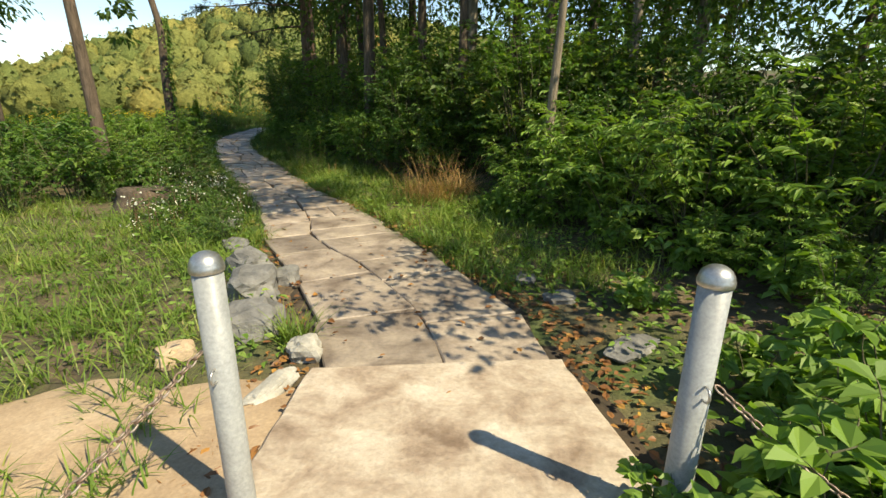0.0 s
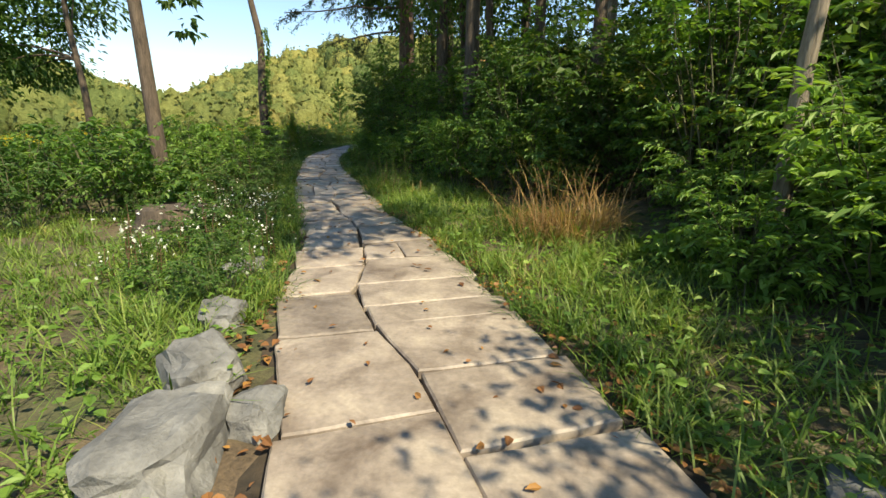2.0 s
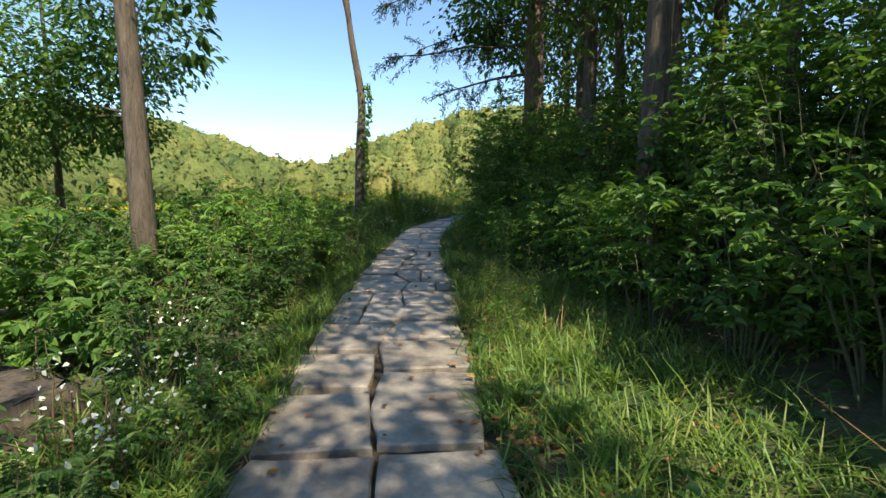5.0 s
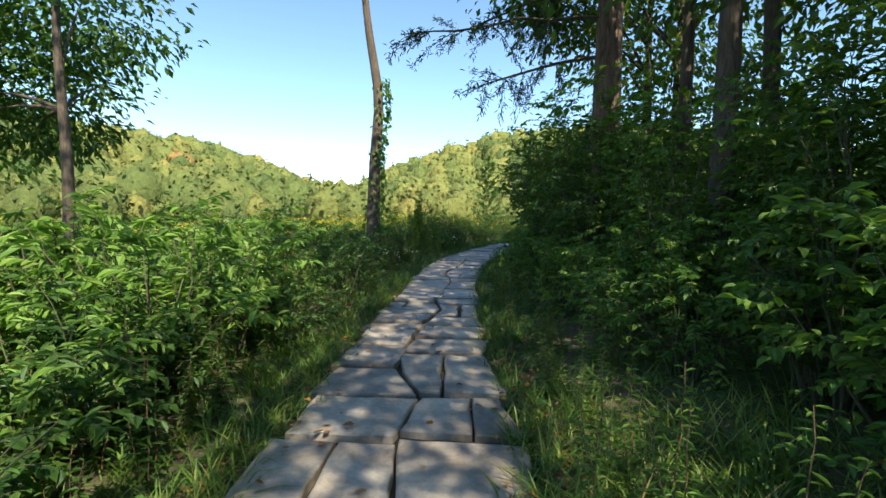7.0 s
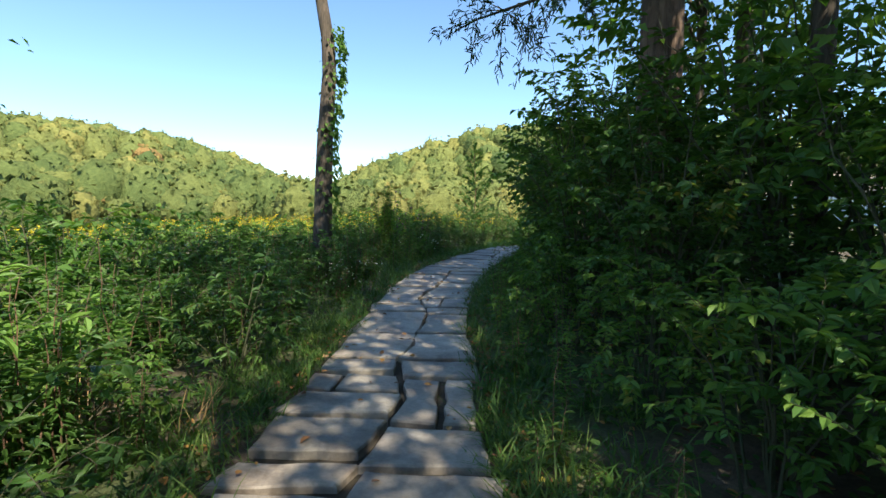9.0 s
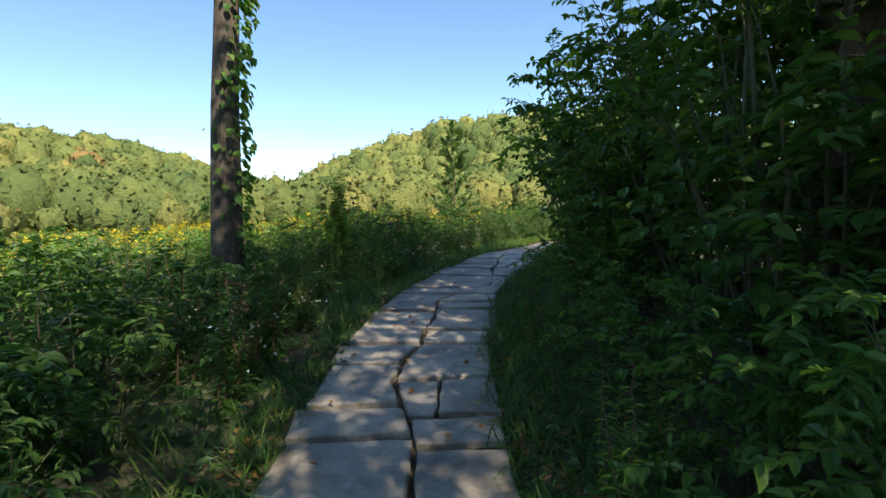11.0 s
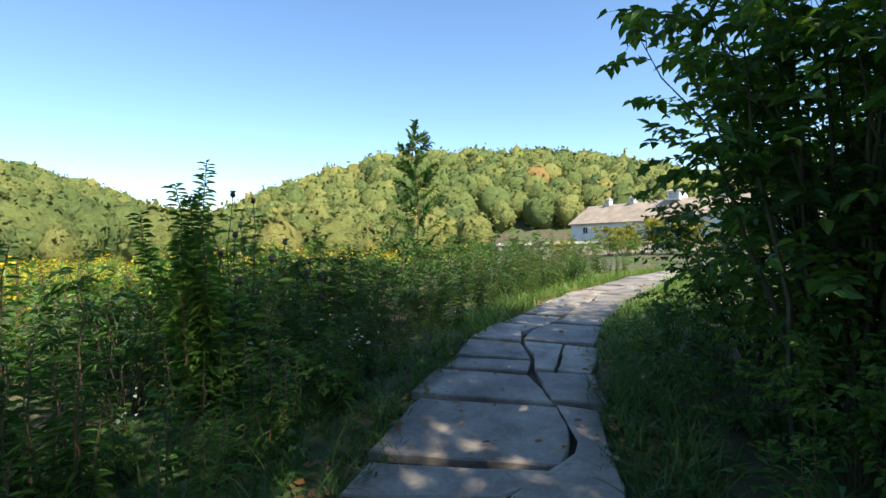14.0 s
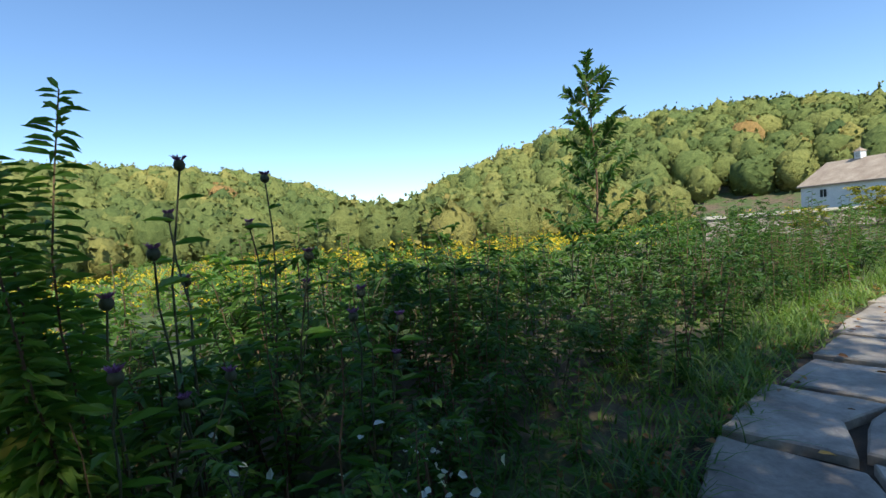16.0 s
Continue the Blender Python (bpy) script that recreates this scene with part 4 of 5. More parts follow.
# ---- shrubs ----
SHRUB = Kind("shrub", [shrub_meshes(1, 1.9, 1.05, 16, 8, 12, 0.1, 0.55, LEAF_DARK, STEM), shrub_meshes(2, 2.1, 1.0, 15, 8, 12, 0.11, 0.5, LEAF_DARK, STEM), shrub_meshes(3, 1.8, 1.05, 16, 8, 12, 0.09, 0.6, LEAF_MID, STEM)], "dense dark green leafy shrub beside the path", "shrub", "shrubs of the thicket")
TALL = Kind("tall_shrub", [shrub_meshes(15, 4.3, 1.55, 22, 13, 12, 0.11, 0.6, LEAF_DARK, STEM, low=0.08), shrub_meshes(16, 4.8, 1.45, 21, 13, 12, 0.105, 0.6, LEAF_DARK, STEM, low=0.08), shrub_meshes(17, 4.0, 1.6, 22, 13, 12, 0.115, 0.62, LEAF_MID, STEM, low=0.08)], "tall dense leafy shrub of the roadside thicket", "shrub", "tall shrubs of the thicket")
BACK = Kind("tall_shrub", [shrub_meshes(18, 4.6, 1.6, 20, 12, 9, 0.17, 0.55, LEAF_DARK, STEM, low=0.05, simple=True), shrub_meshes(19, 4.3, 1.6, 20, 12, 9, 0.17, 0.6, LEAF_TREE, STEM, low=0.05, simple=True)], "tall leafy shrub deeper in the thicket", "shrub", "tall shrubs of the thicket")
FAR_BUSH = Kind("bush", [shrub_meshes(27, 1.15, 0.8, 13, 7, 10, 0.095, 0.5, LEAF_MID, STEM, simple=True), shrub_meshes(28, 1.25, 0.8, 13, 7, 10, 0.1, 0.5, LEAF_DARK, STEM, simple=True)], "green leafy bush deeper in the undergrowth", "bush", "bushes of the undergrowth")
BUSH = Kind("bush", [shrub_meshes(5, 1.1, 0.8, 14, 7, 10, 0.085, 0.5, LEAF_MID, STEM), shrub_meshes(6, 1.25, 0.75, 14, 7, 10, 0.09, 0.42, LEAF_MID, STEM), shrub_meshes(7, 0.95, 0.8, 14, 7, 10, 0.075, 0.6, LEAF_DARK, STEM)], "green leafy bush in the undergrowth", "bush", "bushes of the undergrowth")
ELDER = Kind("elder_bush", [shrub_meshes(25, 1.75, 0.95, 16, 8, 13, 0.12, 0.34, LEAF_LIGHT, STEM), shrub_meshes(26, 1.6, 1.0, 16, 8, 13, 0.11, 0.38, LEAF_LIGHT, STEM)], "sunlit bright green bush with slender leaflets", "bush", "bright bushes by the path")
SPRIG = Kind("seedling", [shrub_meshes(8, 0.6, 0.42, 9, 5, 8, 0.11, 0.7, LEAF_LIGHT, STEM), shrub_meshes(9, 0.5, 0.4, 9, 5, 8, 0.1, 0.8, LEAF_LIGHT, STEM)], "bright green broad-leaved seedling in the sun", "seedling", "seedlings along the path")
YELLOW = Kind("yellow_bush", [shrub_meshes(31, 2.6, 1.7, 14, 9, 9, 0.2, 0.6, LEAF_YELLOW, STEM)], "autumn-yellow bush in front of the barn", "bush", "yellowing bushes")


def weed_meshes(seed, height, leaves, size, slim, leaf, flower=None, plume=40, branches=0):
    """A tall weed: an upright stem with leaves all round it, and a flower plume where it has one."""
    rng = np.random.default_rng(seed)
    stems = 1 + branches
    d = unit(np.stack([rng.normal(0, 0.12, stems), rng.normal(0, 0.12, stems), np.ones(stems)], -1))
    d[0] = [0, 0, 1]
    start = np.zeros((stems, 3))
    start[:, :2] = rng.normal(0, 0.05, (stems, 2))
    hh = height * np.concatenate([[1.0], rng.uniform(0.6, 0.95, branches)])
    p = curve_points(start, d, hh, 9, rng, 0.0, 0.12)
    one = [raw_mesh("stem", *tubes(q[None], np.linspace(0.008, 0.003, 9)[None]), [STEM_RED]) for q in p]
    i = np.repeat(np.arange(stems), leaves)
    t = np.tile(np.linspace(0.12, 1.0, leaves), stems)
    k = np.minimum(t * 8, 7.999)
    j = k.astype(int)
    fr = (k - j)[:, None]
    base = p[i, j] * (1 - fr) + p[i, j + 1] * fr
    a = np.arange(len(i)) * 2.4 + rng.normal(0, 0.3, len(i))
    axis = np.stack([np.cos(a), np.sin(a), 0.35 - 0.5 * (1 - t) + rng.normal(0, 0.15, len(i))], -1)
    ls = size * (1.15 - 0.6 * t) * rng.uniform(0.7, 1.2, len(i))
    lv, lf = leaf_geometry(base, axis, ls, slim, rng, droop=0.35)
    out = [one, raw_mesh("foliage", lv, lf, [leaf])]
    if flower:
        i = np.repeat(np.arange(stems), plume)
        u = rng.uniform(0.8, 1.02, len(i))
        k = np.clip(u * 8, 0, 7.999)
        j = k.astype(int)
        base = p[i, j] + rng.normal(0, 1, (len(i), 3)) * [0.13, 0.13, 0.06] * (1.15 - u)[:, None] * 4
        fv, ff = leaf_geometry(base, rng.normal(0, 1, base.shape), rng.uniform(0.025, 0.05, len(i)), 0.8, rng)
        out.append(raw_mesh("flowers", fv, ff, [flower]))
    return out


WEED = Kind("weed", [weed_meshes(41, 1.3, 34, 0.15, 0.2, LEAF_MID, branches=2), weed_meshes(42, 1.5, 40, 0.14, 0.18, LEAF_DARK, branches=2), weed_meshes(43, 1.1, 30, 0.13, 0.3, LEAF_MID, branches=3)], "tall green weed with narrow leaves", "weed", "tall weeds of the verge")
GOLDEN = Kind("goldenrod", [weed_meshes(44, 1.15, 34, 0.11, 0.16, LEAF_LIGHT, FLOWER_YELLOW, 18, branches=3), weed_meshes(45, 1.3, 36, 0.12, 0.16, LEAF_MID, FLOWER_YELLOW, 18, branches=3)], "goldenrod with yellow plumes in the meadow", "goldenrod", "goldenrod of the meadow")
ASTER = Kind("white_aster", [weed_meshes(46, 0.6, 22, 0.07, 0.25, LEAF_MID, FLOWER_WHITE, 4, branches=4)], "small weed with white flower heads", "weed", "white-flowered weeds")

rng = random.Random(5)


def clear(x, y):
    return all(math.hypot(x - a, y - b) > r for a, b, r in ((1.72, 7.75, 0.6), (-12.15, 21.9, 0.45), (-8.3, 11.8, 0.5), (-6.0, 9.1, 1.1), (-5.8, 22.0, 0.5), (-0.1, 9.0, 1.0)))


# right side: front shrubs and the tall thicket behind
y = 2.4
while y < 27.0:
    rx = right_x(y)
    low = y < 12
    x = rx + (2.9 if low else 2.2 if y < 16 else 1.5 if y < 19 else 1.05) + rng.uniform(-0.1, 0.2)
    if clear(x, y) and y > 4.5:
        SHRUB.add(x, y + rng.uniform(-0.3, 0.3), rng.uniform(0, 6.28), (0.62 if low else 0.8 if y < 16 else 0.62) + rng.uniform(-0.08, 0.1) - (0.12 if y > 24 else 0), rng.randrange(3))
    y += 1.05
y = 3.4
while y < 25.3:
    rx = right_x(y)
    for row, off in enumerate((4.0, 5.8) if y < 12 else (3.1, 5.0) if y < 16 else (2.4, 4.3) if y < 18 else (1.75, 3.6)):
        x = rx + off + rng.uniform(-0.25, 0.3)
        if y < 9.5:
            size = 0.62 + 0.22 * row
        else:
            size = (0.74 if y < 16 else 0.68 if y < 19.5 else 0.92) + 0.12 * row
        if clear(x, y):
            (TALL if row == 0 else BACK).add(x, y + rng.uniform(-0.4, 0.4), rng.uniform(0, 6.28), size + rng.uniform(-0.08, 0.08), rng.randrange(3))
    y += 1.55
for x, y, s in ((1.3, 10.3, 0.85), (2.1, 9.3, 0.85), (0.5, 11.1, 0.9), (2.7, 8.2, 0.8), (-0.6, 11.3, 0.9), (-1.3, 12.0, 0.9), (3.4, 7.2, 0.8), (3.9, 6.2, 0.75)):
    SHRUB.add(x, y, rng.uniform(0, 6.28), s, rng.randrange(3))
for i, (x, y, s) in enumerate(((-3.75, 15.7, 0.72), (-3.3, 16.7, 0.8), (-2.9, 15.3, 0.85), (-4.2, 17.2, 0.7), (-3.5, 18.0, 0.85), (-2.4, 16.3, 0.95), (-2.0, 15.0, 0.95), (-2.6, 14.2, 0.8), (-4.6, 18.6, 0.7))):
    SHRUB.add(x, y, 1.3 * i, s, i % 3)
for i, (x, y, s) in enumerate(((-2.6, 17.4, 0.72), (-1.7, 16.1, 0.75), (-1.2, 14.8, 0.75), (-3.0, 18.9, 0.75), (-0.6, 13.6, 0.75), (0.3, 12.6, 0.75))):
    TALL.add(x, y, 1.7 * i, s, i % 3)
for x, y, s in ((1.7, 10.4, 0.85), (0.2, 11.6, 0.85), (3.3, 9.2, 0.85), (4.6, 6.6, 0.78), (9.0, 8.0, 1.1), (10.5, 6.0, 1.1), (8.5, 4.0, 1.0), (3.2, 13.2, 1.0), (1.9, 14.4, 1.0), (0.4, 17.2, 1.0), (-0.8, 18.8, 1.0), (-1.6, 21.6, 1.0), (-2.6, 23.4, 1.0), (2.0, 18.5, 1.1)):
    BACK.add(x, y, rng.uniform(0, 6.28), s, rng.randrange(2))
for x, y, s in ((5.0, 3.9, 0.48), (-8.0, 25.0, 0.9), (-7.7, 25.9, 0.85), (-7.1, 24.7, 1.0), (-7.9, 26.7, 0.62), (-6.9, 26.4, 0.8)):
    TALL.add(x, y, rng.uniform(0, 6.28), s, rng.randrange(3))
for i, (x, y, s) in enumerate(((-8.75, 26.3, 0.6), (-8.55, 27.3, 0.6), (-8.2, 28.6, 0.55), (-8.6, 25.3, 0.6))):
    BUSH.add(x, y, 2.1 * i, s, i % 3)
# sunlit bushes in front of the thicket
for i, (x, y, s) in enumerate(((2.35, 6.1, 1.05), (3.0, 5.3, 1.1), (2.1, 7.2, 1.05), (3.1, 6.6, 1.2), (3.7, 4.6, 1.1), (1.75, 8.5, 0.95), (4.3, 5.6, 1.25), (2.6, 7.9, 1.2))):
    ELDER.add(x, y, 1.9 * i, s, i % 2)
# weeds and low bushes between the first rocks and the tall undergrowth
near = random.Random(52)
y = 6.6
while y < 10.4:
    for row in range(4):
        x = left_x(y) - 0.62 - 0.75 * row + near.uniform(-0.15, 0.15)
        if math.hypot(x + 5.75, y - 9.1) > 1.15 and not (row > 1 and y < 8.4):
            BUSH.add(x, y + near.uniform(-0.2, 0.2), near.uniform(0, 6.28), near.uniform(0.42, 0.62), near.randrange(3))
        if row < 2:
            ASTER.add(x + near.uniform(-0.3, 0.3), y + 0.35, near.uniform(0, 6.28), near.uniform(0.7, 1.0), 0)
    y += 0.72
# left side: undergrowth
y = 10.2
while y < 36:
    lx = left_x(y)
    for row in range(4 if y < 31 else 2):
        x = lx - 1.15 - row * 1.2 + rng.uniform(-0.25, 0.25)
        if not clear(x, y):
            continue
        size = (0.75 if row == 0 else 1.15) * rng.uniform(0.85, 1.15) * (0.9 if y > 22 else 1.1)
        (BUSH if row < 2 else FAR_BUSH).add(x, y + rng.uniform(-0.4, 0.4), rng.uniform(0, 6.28), size, rng.randrange(3))
    y += 1.12 if y < 31 else 1.8
for x, y, s in ((-4.75, 8.3, 0.7), (-8.0, 8.6, 1.1), (-9.3, 9.6, 1.3), (-10.0, 8.0, 1.1), (-11, 10, 1.5), (-7.0, 10.9, 1.1), (-11.8, 11.8, 1.6), (-10, 12.8, 1.5), (-12.8, 9, 1.5), (-13.5, 12.5, 1.7), (-11.3, 14.4, 1.5), (-14.5, 17, 1.6), (-15.3, 14.5, 1.9), (-14.6, 10.8, 1.8), (-12.2, 6.8, 1.3), (-14.5, 8.0, 1.6)):
    BUSH.add(x, y, rng.uniform(0, 6.28), s, rng.randrange(3))
for x, y, s, k in ((-7.3, 13.2, 1.0, 0), (-8.1, 14.3, 1.05, 1), (-6.9, 12.2, 0.75, 1), (-8.6, 13.0, 1.1, 0), (-9.5, 15.2, 1.0, 1), (-7.4, 10.9, 0.6, 0), (1.5, 8.6, 0.62, 0), (2.5, 8.2, 0.7, 1), (3.1, 3.4, 0.5, 0), (3.6, 4.4, 0.55, 1), (2.9, 4.6, 0.45, 0), (4.2, 3.3, 0.55, 1), (3.3, 5.6, 0.55, 1), (1.3, 7.1, 0.62, 0), (1.95, 6.75, 0.7, 1), (2.6, 6.5, 0.7, 0)):
    ELDER.add(x, y, rng.uniform(0, 6.28), s, k)
for x, y, s in ((1.15, 1.3, 1.1), (1.35, 1.05, 1.1), (1.0, 1.5, 0.7), (1.62, 1.3, 1.25), (1.5, 1.5, 0.95), (1.75, 1.15, 1.1), (1.4, 0.85, 0.95), (2.05, 1.7, 1.1), (2.3, 1.2, 1.2), (2.4, 2.2, 1.2), (2.9, 2.0, 1.2), (2.0, 2.6, 0.9), (2.7, 2.9, 1.1), (2.4, 0.5, 1.1), (1.3, 7.0, 0.9), (0.9, 7.9, 0.9), (2.1, 6.6, 1.2), (2.6, 5.0, 1.2), (3.1, 4.0, 1.2), (1.9, 4.1, 0.8), (2.2, 5.7, 1.0), (-6.9, 10.0, 0.9), (-5.6, 10.2, 0.8)):
    SPRIG.add(x, y, rng.uniform(0, 6.28), s, rng.randrange(2))
for x, y, s in ((-7.6, 54.5, 0.85), (-5.6, 54.6, 1.0), (-3.8, 54.2, 1.0), (-2.0, 54, 0.9), (-6.6, 53.4, 0.8), (0.4, 53.2, 0.75), (-10.2, 49.5, 0.55)):
    YELLOW.add(x, y, rng.uniform(0, 6.28), s, 0)
for x, y, s in ((-12, 49, 1.5), (-9.5, 50.5, 1.7), (-7, 52, 1.5), (-4, 53, 1.6), (-13.5, 46, 1.4), (-15.5, 50, 1.8), (-11.5, 40, 1.2), (-13, 37, 1.2), (-1, 54, 1.5), (2, 53, 1.4)):
    BUSH.add(x, y, rng.uniform(0, 6.28), s, rng.randrange(3))

# weeds of the left verge
for _ in range(330):
    y = rng.uniform(11, 38)
    x = left_x(y) - 0.45 - abs(rng.gauss(0, 1.9))
    if clear(x, y):
        WEED.add(x, y, rng.uniform(0, 6.28), rng.uniform(0.45, 0.9) + (0.15 if y > 23 and x < left_x(y) - 1.5 else 0), rng.randrange(3))
for _ in range(60):
    y = rng.uniform(12, 24)
    WEED.add(right_x(y) + 0.3 + abs(rng.gauss(0, 0.4)), y, rng.uniform(0, 6.28), rng.uniform(0.3, 0.6), rng.randrange(3))
for _ in range(20):
    y = rng.choice((rng.uniform(6.5, 12), rng.uniform(20, 26)))
    ASTER.add(left_x(y) - 0.5 - rng.uniform(0, 1.5), y, rng.uniform(0, 6.28), rng.uniform(0.7, 1.2), 0)
for _ in range(200):
    x, y = rng.uniform(-30, -15.0), rng.uniform(17, 42)
    GOLDEN.add(x, y, rng.uniform(0, 6.28), rng.uniform(0.8, 1.3), rng.randrange(2))


def meadow():
    """Far meadow growth: leafy stalks, some with yellow tops, too many to count."""
    g = np.random.default_rng(8)
    n = 4200
    x, y = g.uniform(-75, -13.5, n), g.uniform(8, 85, n)
    keep = (x < np.interp(y, LEFT_Y, LEFT_X) - 7.5)
    x, y = x[keep], y[keep]
    n = len(x)
    hh = g.uniform(0.5, 1.25, n)
    per = 11
    i = np.repeat(np.arange(n), per)
    t = g.uniform(0.05, 1, len(i))
    base = np.stack([x[i] + g.normal(0, 0.2, len(i)), y[i] + g.normal(0, 0.2, len(i)), level(x[i], y[i]) + hh[i] * t], -1)
    ax = g.normal(0, 1, base.shape) + [0, 0, 0.9]
    v, f = leaf_geometry(base, ax, g.uniform(0.14, 0.3, len(i)), 0.45, g, simple=True)
    top = (t > 0.75) & (np.sin(x[i] * 0.21 + y[i] * 0.13) > 0.1)
    return raw_mesh("meadow", v, f, [LEAF_LIGHT, FLOWER_YELLOW], top.astype(int))


tagged(new("meadow", meadow()), "tall sunlit meadow growth with yellow flower tops", "meadow", kind="stuff")


# ---- single weeds that stand out ----
def sapling(x, y, height, seed, label):
    """A young tree with rows of leaflets along upright shoots."""
    g = np.random.default_rng(seed)
    k = 30
    t = np.linspace(0.16, 0.97, k)
    p = curve_points(np.zeros((1, 3)), np.array([[0.0, 0, 1]]), np.array([height]), 10, g, 0, 0.06)
    a = np.arange(k) * 2.4
    start = np.stack([np.interp(t * 9, np.arange(10), p[0, :, c]) for c in range(3)], -1)
    d = unit(np.stack([np.cos(a), np.sin(a), 0.9 + 0 * a], -1))
    tw = curve_points(start, d, height * 0.25 * (1.25 - 0.8 * t), 6, g, 0.1, 0.06)
    every = np.concatenate([tw, curve_points(start[-1:], np.array([[0.1, 0, 1.0]]), np.array([height * 0.14]), 6, g)])
    sv, sf, _ = merge([(*tubes(p, np.linspace(0.022, 0.006, 10)[None]), 0), (*tubes(every, np.linspace(0.008, 0.003, 6)[None].repeat(len(every), 0), 3), 0)])
    n = 40
    i = np.repeat(np.arange(len(every)), n)
    u = np.tile(np.linspace(0.12, 1, n), len(every)) * 4.999
    j = u.astype(int)
    fr = (u - j)[:, None]
    base = every[i, j] * (1 - fr) + every[i, j + 1] * fr
    ax = unit(every[i, j + 1] - every[i, j])
    ref = unit(g.normal(0, 1, (len(every), 3)))[i]
    side = unit(np.cross(ax, ref)) * np.where(np.arange(len(i)) % 2, 1, -1)[:, None]
    lv, lf = leaf_geometry(base, side + ax * 0.9 + g.normal(0, 0.25, base.shape), g.uniform(0.09, 0.17, len(i)), 0.4, g)
    return make_plant("sapling", [raw_mesh("stems", sv, sf, [STEM_RED]), raw_mesh("foliage", lv, lf, [LEAF_MID])], put(x, y, 0.3), label, "sapling")


sapling(-13.0, 31.6, 3.55, 61, "slender young tree with feathery leaves above the weeds")
tall = weed_meshes(62, 1.95, 210, 0.15, 0.24, LEAF_DARK, branches=6)
make_plant("tall_weed", tall, put(-12.34, 24.7, 0.5), "tall dark weed with whorls of drooping narrow leaves", "weed")
make_plant("tall_weed", weed_meshes(64, 1.55, 60, 0.16, 0.2, LEAF_DARK), put(-12.7, 23.7, 0.5), "single tall stalk with whorled leaves", "weed")


def thistle(x, y, height, seed):
    g = np.random.default_rng(seed)
    ob = empty("thistle", put(x, y, g.uniform(0, 6)), "thistle with dried purple flower heads", "thistle", "thistles beside the path")
    n = 4
    d = unit(np.stack([g.normal(0, 0.22, n), g.normal(0, 0.22, n), np.ones(n)], -1))
    d[0] = [0, 0, 1]
    p = curve_points(np.zeros((n, 3)), d, height * np.array([1.0, 0.9, 0.82, 0.7]), 8, g, 0, 0.1)
    sv, sf = tubes(p, np.linspace(0.007, 0.004, 8)[None].repeat(n, 0), 5)
    part("stem", raw_mesh("stem", sv, sf, [STEM]), ob)
    i = np.repeat(np.arange(n), 16)
    k = np.tile(np.linspace(0.5, 6.4, 16), n)
    j = k.astype(int)
    base = p[i, j] * (1 - (k - j)[:, None]) + p[i, j + 1] * (k - j)[:, None]
    a = np.arange(len(i)) * 2.4
    lv, lf = leaf_geometry(base, np.stack([np.cos(a), np.sin(a), 0.3 + 0 * a], -1), g.uniform(0.08, 0.18, len(i)), 0.3, g)
    part("foliage", raw_mesh("foliage", lv, lf, [LEAF_DARK]), ob)
    for q in range(n):
        c = p[q, -1]
        bm = lathe([(0.006, -0.01), (0.02, 0.0), (0.024, 0.016), (0.017, 0.034)], 10)
        head = part("flower_head", from_bm(bm, "flower_head", STEM), ob)
        head.location = c
        m = 36
        aa = g.uniform(0, 6.28, m)
        fb = np.stack([np.cos(aa) * 0.01, np.sin(aa) * 0.01, 0.03 + 0 * aa], -1)
        fv, ff = leaf_geometry(fb, np.stack([np.cos(aa) * 0.6, np.sin(aa) * 0.6, np.ones(m)], -1), g.uniform(0.02, 0.035, m), 0.25, g)
        part("petals", raw_mesh("petals", fv, ff, [FLOWER_PURPLE]), head, "faded purple petals")


for k, (x, y, s) in enumerate(((-12.4, 25.2, 1.78), (-12.65, 25.75, 1.68), (-12.3, 24.85, 1.2), (-12.1, 25.9, 1.1))):
    thistle(x, y, s, 70 + k)

def arching_shrub(x, y, tips, seed, label):
    """Long leafy shoots that rise from one foot and arch over; tips are offsets of their ends."""
    g = np.random.default_rng(seed)
    tip = np.array(tips, float)
    n = len(tip)
    t = np.linspace(0, 1, 14)[None, :, None]
    mid = tip * [0.1, 0.1, 1.15]
    p = 2 * t * (1 - t) * mid[:, None] + t ** 2 * tip[:, None]
    p = p + np.cumsum(g.normal(0, 0.018, p.shape), 1) * t
    i = np.repeat(np.arange(n), 26)
    u = np.tile(np.linspace(0.42, 1.0, 26), n) * 12.99
    j = u.astype(int)
    fr = (u - j)[:, None]
    start = p[i, j] * (1 - fr) + p[i, j + 1] * fr
    d = unit(g.normal(0, 1, (len(i), 3)) * [1, 1, 0.6] - [0, 0, 0.2])
    tw = curve_points(start, d, g.uniform(0.1, 0.34, len(i)), 4, g, 0.3)
    v, f, _ = merge([(*tubes(p, np.linspace(0.016, 0.003, 14)[None].repeat(n, 0), 5), 0), (*tubes(tw, np.linspace(0.004, 0.0015, 4)[None].repeat(len(i), 0), 3), 0)])
    q = np.repeat(np.arange(len(i)), 5)
    k = np.tile(np.array([0.6, 1.2, 1.8, 2.4, 2.95]), len(i))
    m = k.astype(int)
    fr = (k - m)[:, None]
    base = tw[q, m] * (1 - fr) + tw[q, m + 1] * fr
    lv, lf = leaf_geometry(base, d[q] * 0.5 + g.normal(0, 0.5, base.shape) - [0, 0, 0.5], g.uniform(0.07, 0.135, len(q)), 0.68, g)
    return make_plant("arching_shrub", [raw_mesh("stems", v, f, [STEM]), raw_mesh("foliage", lv, lf, [LEAF_DARK])], put(x, y), label, "shrub")


arching_shrub(-8.1, 25.2, [(-1.2, 0.0, 2.75), (-0.95, -0.35, 3.1), (-0.7, 0.4, 2.5), (-0.8, 0.1, 3.4)], 91, "shrub with long leafy shoots arching towards the path")

